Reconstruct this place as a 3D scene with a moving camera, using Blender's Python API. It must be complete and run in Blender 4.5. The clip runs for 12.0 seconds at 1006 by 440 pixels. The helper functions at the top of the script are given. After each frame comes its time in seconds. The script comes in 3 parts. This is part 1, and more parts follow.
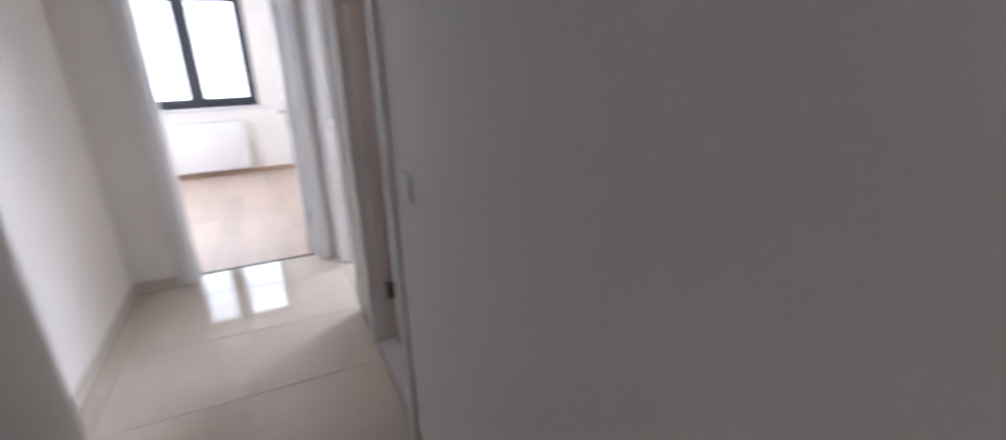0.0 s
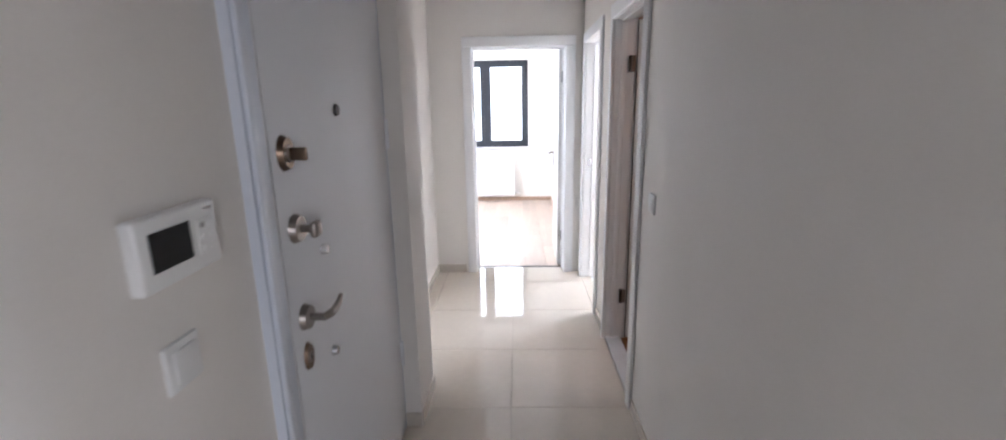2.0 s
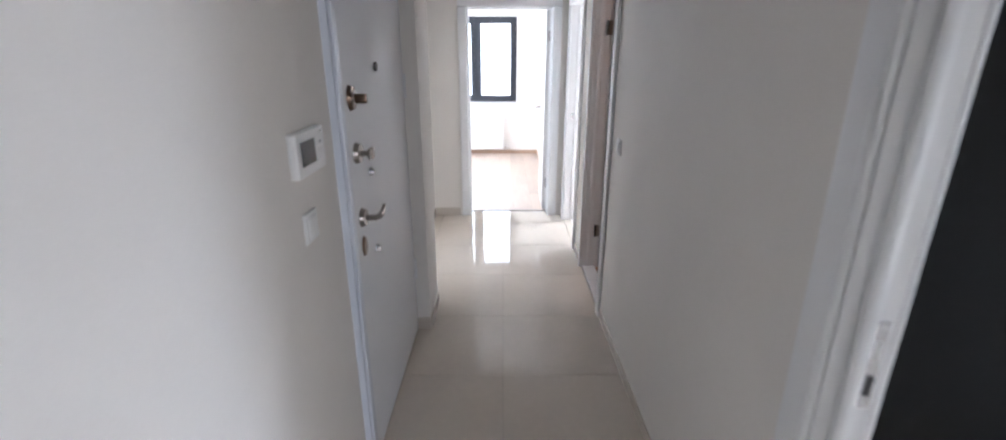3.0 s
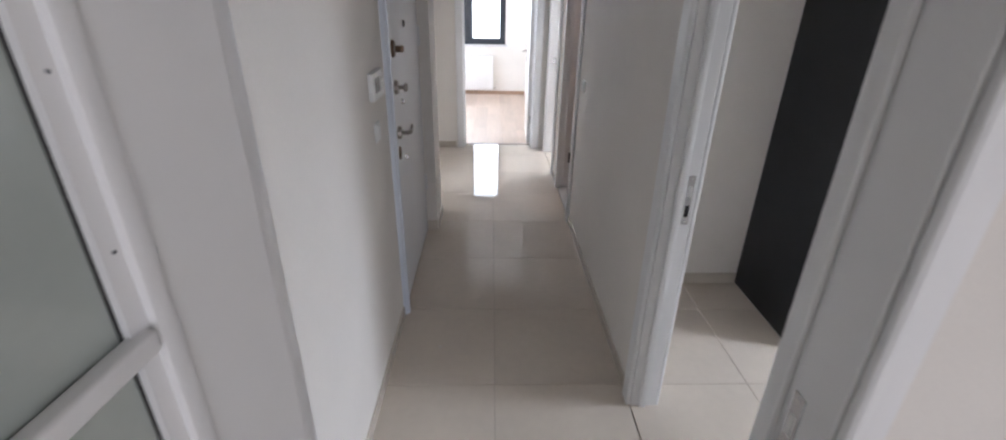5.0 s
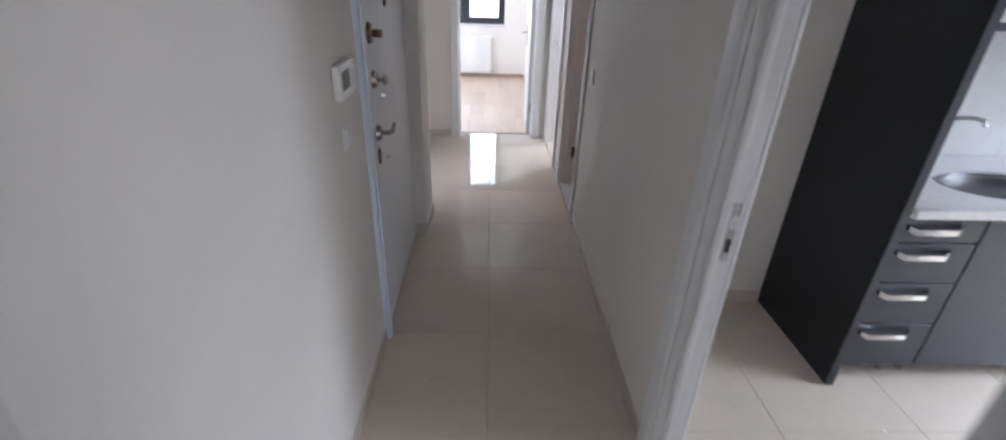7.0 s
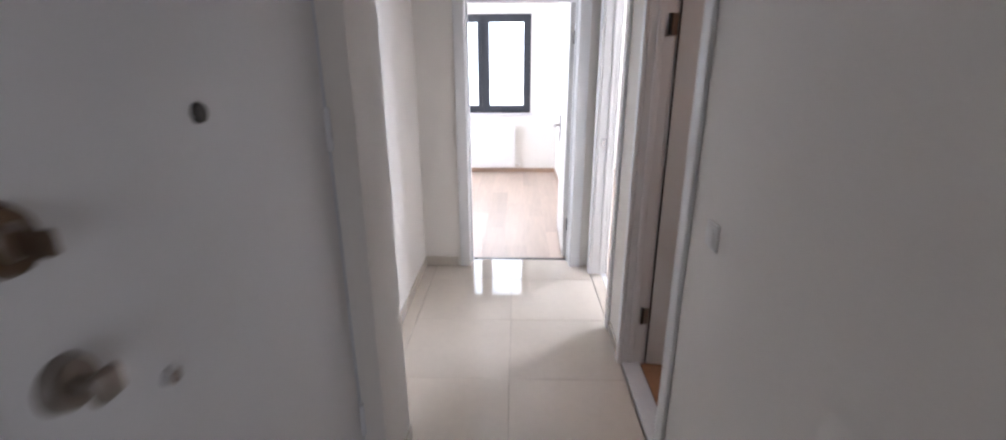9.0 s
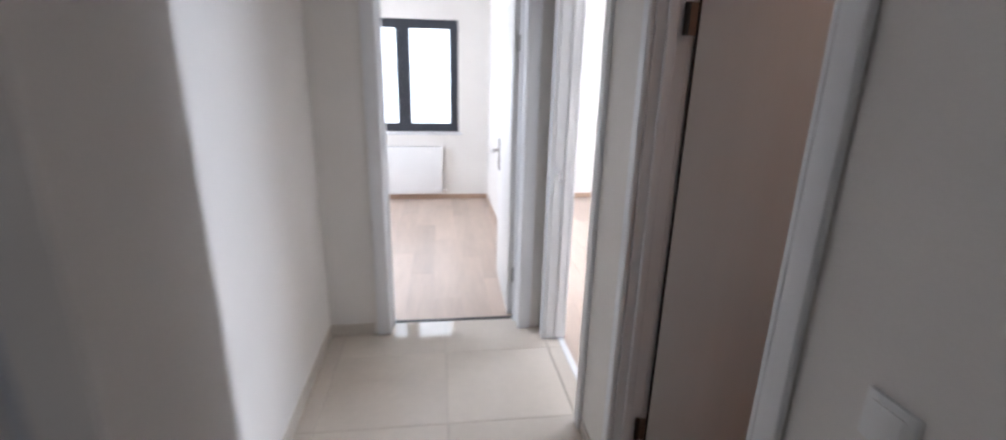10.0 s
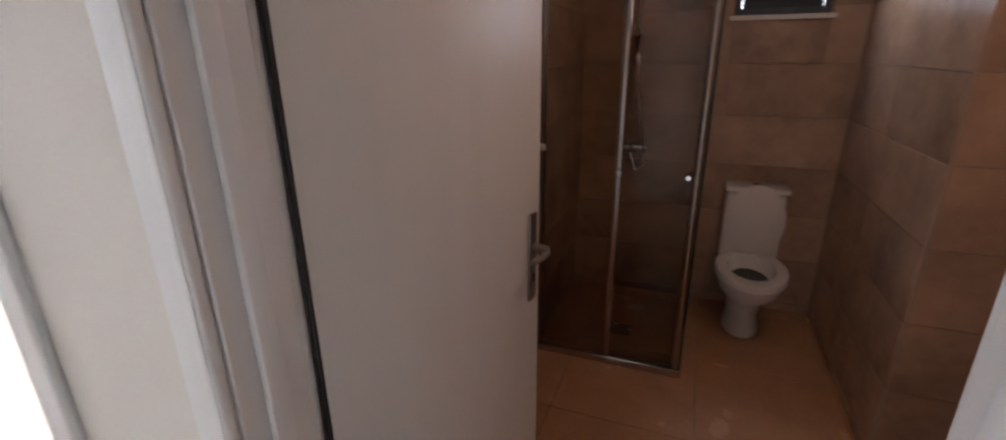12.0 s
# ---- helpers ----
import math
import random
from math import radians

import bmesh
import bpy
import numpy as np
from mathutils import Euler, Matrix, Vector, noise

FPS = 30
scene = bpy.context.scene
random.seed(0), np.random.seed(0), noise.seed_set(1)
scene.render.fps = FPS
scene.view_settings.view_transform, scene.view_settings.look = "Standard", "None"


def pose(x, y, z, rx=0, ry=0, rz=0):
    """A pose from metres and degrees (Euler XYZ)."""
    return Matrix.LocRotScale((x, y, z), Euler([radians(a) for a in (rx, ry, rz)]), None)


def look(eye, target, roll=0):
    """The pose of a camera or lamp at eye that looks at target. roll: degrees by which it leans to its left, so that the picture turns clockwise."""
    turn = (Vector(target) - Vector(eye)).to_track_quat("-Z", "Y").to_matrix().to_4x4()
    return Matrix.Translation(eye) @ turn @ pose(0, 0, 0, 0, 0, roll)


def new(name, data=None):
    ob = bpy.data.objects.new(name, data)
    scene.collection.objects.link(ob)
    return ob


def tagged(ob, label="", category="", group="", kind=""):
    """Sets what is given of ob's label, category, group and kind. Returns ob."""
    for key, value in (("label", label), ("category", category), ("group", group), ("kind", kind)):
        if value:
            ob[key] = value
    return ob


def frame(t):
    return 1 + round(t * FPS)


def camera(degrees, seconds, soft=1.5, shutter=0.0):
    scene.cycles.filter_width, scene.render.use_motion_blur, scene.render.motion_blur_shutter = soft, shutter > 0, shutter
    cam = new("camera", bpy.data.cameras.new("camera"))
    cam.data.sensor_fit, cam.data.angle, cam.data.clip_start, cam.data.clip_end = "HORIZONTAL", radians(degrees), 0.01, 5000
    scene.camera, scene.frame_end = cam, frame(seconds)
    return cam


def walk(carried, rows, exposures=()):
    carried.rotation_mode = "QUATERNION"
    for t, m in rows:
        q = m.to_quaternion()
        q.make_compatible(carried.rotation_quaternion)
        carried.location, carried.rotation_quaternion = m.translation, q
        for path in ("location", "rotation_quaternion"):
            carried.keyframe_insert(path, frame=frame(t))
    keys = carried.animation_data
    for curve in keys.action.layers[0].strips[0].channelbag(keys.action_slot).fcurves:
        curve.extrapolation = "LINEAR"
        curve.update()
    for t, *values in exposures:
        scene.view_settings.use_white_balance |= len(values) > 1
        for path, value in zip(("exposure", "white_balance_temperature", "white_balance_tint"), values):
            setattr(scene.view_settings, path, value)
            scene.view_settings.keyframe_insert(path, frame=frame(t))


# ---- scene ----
cam = camera(91.9, 12.0, soft=2.0, shutter=0.6)
PATH = [
    (0, (0.145, 0.008, 1.477), (0.955, 1.708, 0.801), -1.2),
    (0.5, (0.054, -0.027, 1.519), (0.385, 1.849, 0.912), -2.5),
    (1, (-0.09, -0.174, 1.534), (0.106, 1.745, 1.006), -2.8),
    (1.5, (-0.139, -0.377, 1.554), (-0.059, 1.557, 1.05), -1.8),
    (2, (-0.08, -0.645, 1.522), (-0.139, 1.297, 1.049), -1.0),
    (2.5, (-0.069, -0.881, 1.542), (-0.128, 1.042, 0.996), -0.7),
    (3, (-0.121, -1.154, 1.544), (-0.12, 0.741, 0.905), 0.0),
    (4.8, (-0.147, -1.944, 1.657), (-0.109, -0.119, 0.84), 1.0),
    (5, (-0.144, -1.987, 1.666), (-0.092, -0.177, 0.818), 1.0),
    (5.5, (-0.106, -2.065, 1.699), (-0.046, -0.27, 0.819), 1.2),
    (6, (-0.094, -2.068, 1.689), (-0.024, -0.294, 0.767), 2.2),
    (6.5, (-0.108, -1.872, 1.648), (-0.038, -0.11, 0.705), 2.2),
    (7, (-0.134, -1.598, 1.656), (-0.069, 0.177, 0.738), 1.8),
    (7.5, (-0.086, -1.256, 1.637), (-0.099, 0.576, 0.834), 1.3),
    (9.5, (-0.091, 0.446, 1.585), (-0.138, 2.349, 0.97), -0.5),
    (10, (-0.139, 0.857, 1.563), (0.116, 2.753, 0.98), 1.3),
    (10.5, (-0.088, 1.237, 1.519), (0.428, 3.079, 0.936), 1.0),
    (11, (-0.007, 1.516, 1.522), (1.002, 3.136, 0.924), 1.1),
    (11.5, (0.115, 1.697, 1.507), (1.672, 2.779, 0.892), -0.6),
    (12, (0.161, 1.831, 1.492), (1.917, 2.524, 0.847), -0.6),
]
walk(cam, [(t, look(eye, target, roll)) for t, eye, target, roll in PATH],
     exposures=[(0, 0.45, 6000, 19), (0.5, 0.7, 6100, 17), (1, 1.0, 6000, 16), (2, 1.1, 5950, 16), (2.5, 1.12, 5850, 15), (3.2, 1.05, 5850, 14), (5, 0.7, 6050, 15), (6.5, 0.65, 6000, 15), (7, 0.52, 5900, 15), (7.5, 0.88, 6150, 16), (9.5, 0.6, 6000, 18), (10, 0.3, 5950, 16), (10.5, 0.12, 5800, 15), (11, 0.2, 5950, 16), (11.5, 0.75, 6050, 17), (12, 1.0, 6250, 17)])
# ---- world and light ----
world = bpy.data.worlds.new("world")
scene.world = world
world.use_nodes = True
wn = world.node_tree
sky = wn.nodes.new("ShaderNodeTexSky")
sky.sky_type, sky.sun_disc = "NISHITA", False
sky.sun_elevation, sky.sun_rotation = radians(40), radians(20)
sky.dust_density = 4.0
wn.links.new(sky.outputs[0], wn.nodes["Background"].inputs[0])
wn.nodes["Background"].inputs[1].default_value = 0.12


def window_light(name, eye, target, w, h, watts, colour):
    data = bpy.data.lights.new(name, "AREA")
    data.shape, data.size, data.size_y, data.energy, data.color = "RECTANGLE", w, h, watts, colour
    ob = new(name, data)
    ob.matrix_world = look(eye, target)
    return ob


DAY = (0.86, 0.93, 1.0)
window_light("bedroom_daylight", (-0.57, 7.20, 1.5), (-0.57, 0, 1.2), 1.5, 1.5, 24, DAY)
# Added fill from an invented west opening, so the north lamp can stay weak.
window_light("bedroom_side_fill", (-2.95, 5.4, 1.5), (0, 5.3, 0.9), 1.4, 1.3, 78, DAY)
window_light("side_room_daylight", (3.80, 5.0, 1.5), (0.4, 3.0, 0.9), 1.4, 1.4, 140, DAY)
window_light("kitchen_daylight", (4.28, -0.75, 1.4), (3.2, -0.6, 0.0), 0.9, 1.7, 36, (0.85, 0.92, 1.0)).data.spread = radians(115)
window_light("living_daylight", (1.5, -5.78, 1.4), (-0.2, -2.0, 1.0), 2.4, 1.7, 35, (0.97, 0.95, 0.95))
window_light("bath_daylight", (3.42, 1.48, 1.88), (0, 1.3, 1.2), 0.36, 0.34, 9, DAY)
# Warm fill added under the bathroom ceiling; no lamp is known there.
bath_fill = bpy.data.lights.new("bath_warm_fill", "AREA")
bath_fill.shape, bath_fill.size, bath_fill.energy, bath_fill.color = "DISK", 0.22, 2.3, (1.0, 0.66, 0.44)
new("bath_warm_fill", bath_fill).matrix_world = pose(1.45, 1.35, 2.50)

# ---- materials ----


def material(name, base, rough=0.5, metal=0.0, vary=0.06, scale=3.0, bump=0.0, bump_scale=60.0, tint=None, random_amount=0.0, spec=0.5, stretch=None, coat=0.0):
    m = bpy.data.materials.new(name)
    m.use_nodes = True
    nt = m.node_tree
    n, l = nt.nodes, nt.links
    p = n["Principled BSDF"]
    p.inputs["Roughness"].default_value, p.inputs["Metallic"].default_value = rough, metal
    p.inputs["Specular IOR Level"].default_value = spec
    p.inputs["Coat Weight"].default_value = coat
    co = n.new("ShaderNodeTexCoord")
    mp = n.new("ShaderNodeMapping")
    l.new(co.outputs["Object"], mp.inputs["Vector"])
    if stretch:
        mp.inputs["Scale"].default_value = stretch
    big = n.new("ShaderNodeTexNoise")
    big.inputs["Scale"].default_value, big.inputs["Detail"].default_value = scale, 5
    l.new(mp.outputs[0], big.inputs["Vector"])
    fine = n.new("ShaderNodeTexNoise")
    fine.inputs["Scale"].default_value, fine.inputs["Detail"].default_value = bump_scale, 4
    l.new(mp.outputs[0], fine.inputs["Vector"])
    mixv = n.new("ShaderNodeMath")
    mixv.operation = "MULTIPLY_ADD"
    l.new(fine.outputs[0], mixv.inputs[0])
    mixv.inputs[1].default_value = 0.35
    l.new(big.outputs[0], mixv.inputs[2])
    value = mixv.outputs[0]
    if random_amount:
        info = n.new("ShaderNodeObjectInfo")
        add = n.new("ShaderNodeMath")
        add.operation = "MULTIPLY_ADD"
        l.new(info.outputs["Random"], add.inputs[0])
        add.inputs[1].default_value = random_amount
        l.new(value, add.inputs[2])
        value = add.outputs[0]
        off = n.new("ShaderNodeVectorMath")
        off.operation = "SCALE"
        off.inputs[0].default_value = (7.0, 3.0, 5.0)
        l.new(info.outputs["Random"], off.inputs["Scale"])
        l.new(off.outputs[0], mp.inputs["Location"])
    ramp = n.new("ShaderNodeValToRGB")
    dark = tint or tuple(c * (1 - 2.2 * vary) for c in base)
    light = tuple(min(0.95, c * (1 + vary)) for c in base)
    ramp.color_ramp.elements[0].position, ramp.color_ramp.elements[1].position = 0.35, 0.95 + random_amount * 0.6
    ramp.color_ramp.elements[0].color, ramp.color_ramp.elements[1].color = (*dark, 1), (*light, 1)
    l.new(value, ramp.inputs[0])
    l.new(ramp.outputs[0], p.inputs["Base Color"])
    rr = n.new("ShaderNodeMapRange")
    rr.inputs["To Min"].default_value, rr.inputs["To Max"].default_value = rough * 0.8, min(1, rough * 1.25)
    l.new(big.outputs[0], rr.inputs["Value"])
    l.new(rr.outputs[0], p.inputs["Roughness"])
    if bump:
        b = n.new("ShaderNodeBump")
        b.inputs["Strength"].default_value, b.inputs["Distance"].default_value = bump, 0.004
        l.new(fine.outputs[0], b.inputs["Height"])
        l.new(b.outputs[0], p.inputs["Normal"])
    return m


PAINT = material("wall_paint", (0.82, 0.785, 0.735), 0.7, spec=0.28, vary=0.035, scale=1.6, bump=0.12, bump_scale=180)
CEIL = material("ceiling_paint", (0.82, 0.81, 0.79), 0.8, vary=0.02, scale=1.0, bump=0.1, bump_scale=150)
TILE = material("polished_tile", (0.68, 0.605, 0.515), 0.04, spec=0.33, vary=0.05, scale=2.2, bump_scale=25, random_amount=0.12)
GROUT = material("grout", (0.54, 0.485, 0.415), 0.9, vary=0.1, bump=0.2)
SKIRT = material("skirting_tile", (0.66, 0.60, 0.52), 0.15, vary=0.05, scale=4)
LACQUER = material("white_lacquer", (0.84, 0.84, 0.84), 0.52, vary=0.015, scale=2.0, bump=0.03, bump_scale=300)
LEAF = material("door_foil", (0.78, 0.765, 0.74), 0.42, vary=0.02, scale=3, bump=0.15, bump_scale=70, stretch=(3, 3, 0.15))
STEEL_DOOR = material("security_door_paint", (0.82, 0.83, 0.85), 0.5, spec=0.4, vary=0.02, scale=2, bump=0.08, bump_scale=200)
STEEL_FRAME = material("security_frame_paint", (0.72, 0.76, 0.83), 0.3, vary=0.02, scale=2, bump=0.05)
BRONZE = material("dark_bronze", (0.17, 0.12, 0.085), 0.3, 1.0, vary=0.1, scale=30)
NICKEL = material("brushed_nickel", (0.31, 0.28, 0.255), 0.3, 1.0, vary=0.06, scale=30)
CHROME = material("chrome", (0.75, 0.75, 0.76), 0.12, 1.0, vary=0.02, scale=20)
STEEL = material("stainless_steel", (0.55, 0.55, 0.56), 0.25, 1.0, vary=0.05, scale=25)
DARKMETAL = material("dark_metal", (0.06, 0.055, 0.05), 0.4, 0.8, vary=0.1)
PVC = material("anthracite_pvc", (0.035, 0.04, 0.05), 0.4, vary=0.06, scale=6, bump=0.05)
WHITE = material("white_plastic", (0.82, 0.82, 0.80), 0.35, vary=0.015, scale=8)
ENAMEL = material("white_enamel", (0.84, 0.83, 0.81), 0.25, vary=0.015, scale=5)
CERAMIC = material("white_ceramic", (0.74, 0.70, 0.65), 0.12, vary=0.03, scale=5, coat=0.3)
SCREEN = material("black_screen", (0.006, 0.006, 0.007), 0.3, spec=0.25, vary=0.05)
BLACK = material("black_hole", (0.015, 0.013, 0.012), 0.6, vary=0.1)
MARBLE = material("sill_marble", (0.75, 0.75, 0.76), 0.2, vary=0.06, scale=6)
ANTHRACITE = material("anthracite_board", (0.019, 0.0205, 0.024), 0.42, spec=0.3, vary=0.08, scale=4, bump=0.05, bump_scale=120)
DRAWER = material("grey_drawer_front", (0.036, 0.041, 0.052), 0.3, vary=0.06, scale=4, bump=0.04)
QUARTZ = material("white_worktop", (0.80, 0.80, 0.80), 0.2, vary=0.05, scale=40)
SPLASH = material("white_splash_tile", (0.78, 0.79, 0.79), 0.18, vary=0.03, scale=9, random_amount=0.1, bump=0.1, bump_scale=14)
WOOD = material("oak_laminate", (0.56, 0.445, 0.365), 0.4, spec=0.4, vary=0.12, scale=5, bump=0.06, bump_scale=40, random_amount=0.25, stretch=(1, 0.1, 1))
WOODTRIM = material("oak_skirting", (0.45, 0.31, 0.22), 0.35, vary=0.12, scale=6)
BTILE = material("taupe_wall_tile", (0.40, 0.25, 0.165), 0.19, vary=0.24, scale=3.0, bump_scale=18, random_amount=0.15)
BFLOOR = material("brown_floor_tile", (0.44, 0.235, 0.125), 0.25, vary=0.12, scale=4, random_amount=0.12)
BGROUT = material("bath_grout", (0.30, 0.23, 0.18), 0.9, vary=0.1)
FROST = material("frosted_glass_pane", (0.42, 0.46, 0.43), 0.12, vary=0.04, scale=2)
RUBBER = material("black_gasket_and_gap", (0.03, 0.03, 0.03), 0.6, vary=0.1)
ALU = material("polished_aluminium", (0.42, 0.38, 0.35), 0.24, 1.0, vary=0.04, scale=12)


def glass_material(name, colour, rough=0.0, ior=1.5):
    m = bpy.data.materials.new(name)
    m.use_nodes = True
    n, l = m.node_tree.nodes, m.node_tree.links
    n.remove(n["Principled BSDF"])
    clear, gloss, mix, fres = (n.new("ShaderNodeBsdfTransparent"), n.new("ShaderNodeBsdfGlossy"), n.new("ShaderNodeMixShader"), n.new("ShaderNodeFresnel"))
    clear.inputs[0].default_value = (*colour, 1)
    gloss.inputs["Roughness"].default_value = rough
    fres.inputs["IOR"].default_value = ior
    l.new(fres.outputs[0], mix.inputs[0])
    l.new(clear.outputs[0], mix.inputs[1])
    l.new(gloss.outputs[0], mix.inputs[2])
    l.new(mix.outputs[0], n["Material Output"].inputs[0])
    return m


GLASS = glass_material("clear_glass", (0.95, 0.97, 0.96))
SMOKED = glass_material("shower_glass", (0.94, 0.91, 0.88), 0.02, 1.18)

# ---- mesh helpers ----


def finish(bm, name, mat, smooth=False):
    me = bpy.data.meshes.new(name)
    bmesh.ops.recalc_face_normals(bm, faces=bm.faces)
    bm.to_mesh(me)
    bm.free()
    me.materials.append(mat)
    if smooth:
        me.shade_smooth()
        me.set_sharp_from_angle(angle=radians(35))
    return me


def part(name, bm, mat, parent=None, label="", smooth=False):
    ob = new(name, finish(bm, name, mat, smooth))
    ob.parent = parent
    if label:
        ob["label"] = label
    return ob


def add_box(bm, x0, x1, y0, y1, z0, z1):
    m = Matrix.Translation(((x0 + x1) / 2, (y0 + y1) / 2, (z0 + z1) / 2)) @ Matrix.Diagonal((x1 - x0, y1 - y0, z1 - z0, 1))
    return bmesh.ops.create_cube(bm, size=1, matrix=m)["verts"]


def box(x0, x1, y0, y1, z0, z1, bevel=0.0, segments=2):
    bm = bmesh.new()
    add_box(bm, x0, x1, y0, y1, z0, z1)
    if bevel:
        bmesh.ops.bevel(bm, geom=bm.edges[:], offset=bevel, segments=segments, affect="EDGES", profile=0.5)
    return bm


def boxes(*dims):
    bm = bmesh.new()
    for d in dims:
        add_box(bm, *d)
    return bm


def add_rod(bm, a, b, r0, r1=None, n=16):
    a, b = Vector(a), Vector(b)
    d = b - a
    m = Matrix.Translation((a + b) / 2) @ d.to_track_quat("Z", "Y").to_matrix().to_4x4()
    bmesh.ops.create_cone(bm, cap_ends=True, segments=n, radius1=r0, radius2=r0 if r1 is None else r1, depth=d.length, matrix=m)


def rod(a, b, r0, r1=None, n=16):
    bm = bmesh.new()
    add_rod(bm, a, b, r0, r1, n)
    return bm


def tube(points, r, n=10):
    """A round bar along points with rings at each of them."""
    bm = bmesh.new()
    pts = [Vector(p) for p in points]
    rings = []
    for i, p in enumerate(pts):
        d = (pts[min(i + 1, len(pts) - 1)] - pts[max(i - 1, 0)]).normalized()
        q = d.to_track_quat("Z", "Y")
        rr = r[i] if isinstance(r, (list, tuple)) else r
        rings.append([bm.verts.new(p + q @ Vector((rr * math.cos(2 * math.pi * k / n), rr * math.sin(2 * math.pi * k / n), 0))) for k in range(n)])
    for a, b in zip(rings, rings[1:]):
        for k in range(n):
            bm.faces.new((a[k], a[(k + 1) % n], b[(k + 1) % n], b[k]))
    bm.faces.new(rings[0][::-1])
    bm.faces.new(rings[-1])
    return bm


def loft(sections, n=28):
    """Closed body through ellipses (cx, cy, z, rx, ry)."""
    bm = bmesh.new()
    rings = []
    for cx, cy, z, rx, ry in sections:
        rings.append([bm.verts.new((cx + rx * math.cos(2 * math.pi * k / n), cy + ry * math.sin(2 * math.pi * k / n), z)) for k in range(n)])
    for a, b in zip(rings, rings[1:]):
        for k in range(n):
            bm.faces.new((a[k], a[(k + 1) % n], b[(k + 1) % n], b[k]))
    bm.faces.new(rings[0][::-1])
    bm.faces.new(rings[-1])
    return bm


def empty(name, m, label, category, kind="", group=""):
    ob = new(name)
    ob.matrix_world = m
    return tagged(ob, label, category, group, kind)


def structure(name, bm, mat, label, category):
    return tagged(part(name, bm, mat), label, category, kind="structure")


PIECES = {}


def piece(name, mat, parent, m, sx, sy, sz, chamfer=0.0012):
    """A flat piece sx by sy by sz, its top face at local z = 0, with chamfered upper edges; alike pieces share one mesh."""
    key = (name, mat.name, round(sx, 4), round(sy, 4), sz)
    if key not in PIECES:
        c = chamfer
        bm = bmesh.new()
        lo = [bm.verts.new((x * sx / 2, y * sy / 2, -sz)) for x, y in ((-1, -1), (1, -1), (1, 1), (-1, 1))]
        mi = [bm.verts.new((x * sx / 2, y * sy / 2, -c)) for x, y in ((-1, -1), (1, -1), (1, 1), (-1, 1))]
        up = [bm.verts.new((x * (sx / 2 - c), y * (sy / 2 - c), 0)) for x, y in ((-1, -1), (1, -1), (1, 1), (-1, 1))]
        for a, b in ((lo, mi), (mi, up)):
            for k in range(4):
                bm.faces.new((a[k], a[(k + 1) % 4], b[(k + 1) % 4], b[k]))
        bm.faces.new(up)
        bm.faces.new(lo[::-1])
        PIECES[key] = finish(bm, name, mat)
    ob = new(name, PIECES[key])
    ob.parent = parent
    ob.matrix_world = m
    return ob


def cuts(lo, hi, origin, step):
    k = math.floor((lo - origin) / step)
    out = []
    while origin + k * step < hi - 1e-6:
        a, b = max(lo, origin + k * step), min(hi, origin + (k + 1) * step)
        if b - a > 0.012:
            out.append((a, b))
        k += 1
    return out


# ---- plan ----
H = 2.60                      # ceiling height
XL, XR = -0.63, 0.485         # corridor walls
RT = 0.11                     # thickness of the right-hand wall
XB = 3.22                     # far bathroom wall
XH = -0.81                    # hall wall past the column
YF = 3.60                     # wall at the end of the hall
YW = 6.92                     # bedroom window wall
YC0, YC1 = -1.52, -1.38       # wall between living room and corridor
KITCHEN = (-1.19, -0.38)      # clear openings along y
BATH = (1.605, 2.297)
ROOM = (2.71, 3.45)
CLEAR = 1.96                  # clear height of the inner doors
LIN = 0.025                   # thickness of the door linings

# ---- floors ----
floor = structure("floor", boxes((-0.85, 0.49, YC0, 3.74, -0.12, -0.010), (0.49, 4.2, -2.0, 0.66, -0.12, -0.010), (0.49, 0.60, 2.69, 3.47, -0.12, -0.010)), GROUT, "pale grout bed under polished beige floor tiles", "floor")
floor_living = structure("floor_living", boxes((-2.6, 0.49, -5.7, YC0, -0.12, -0.010), (0.49, 3.4, -5.7, -2.0, -0.12, -0.010)), GROUT, "grout bed of the living room floor", "floor")
floor_bedroom = structure("floor_bedroom", box(-2.7, 0.46, 3.74, 7.02, -0.12, -0.008), WOODTRIM, "oak laminate bedroom floor", "floor")
floor_room = structure("floor_side_room", box(0.60, 3.6, 2.60, 6.92, -0.12, -0.008), WOODTRIM, "oak laminate floor of the side room", "floor")
floor_bath = structure("floor_bath", box(0.49, 3.4, 0.79, 2.60, -0.12, -0.010), BGROUT, "brown tiled bathroom floor", "floor")

# ---- ceilings ----
structure("ceiling", box(-2.8, 4.4, -5.9, 7.2, H, H + 0.12), CEIL, "plain white painted ceiling", "ceiling")

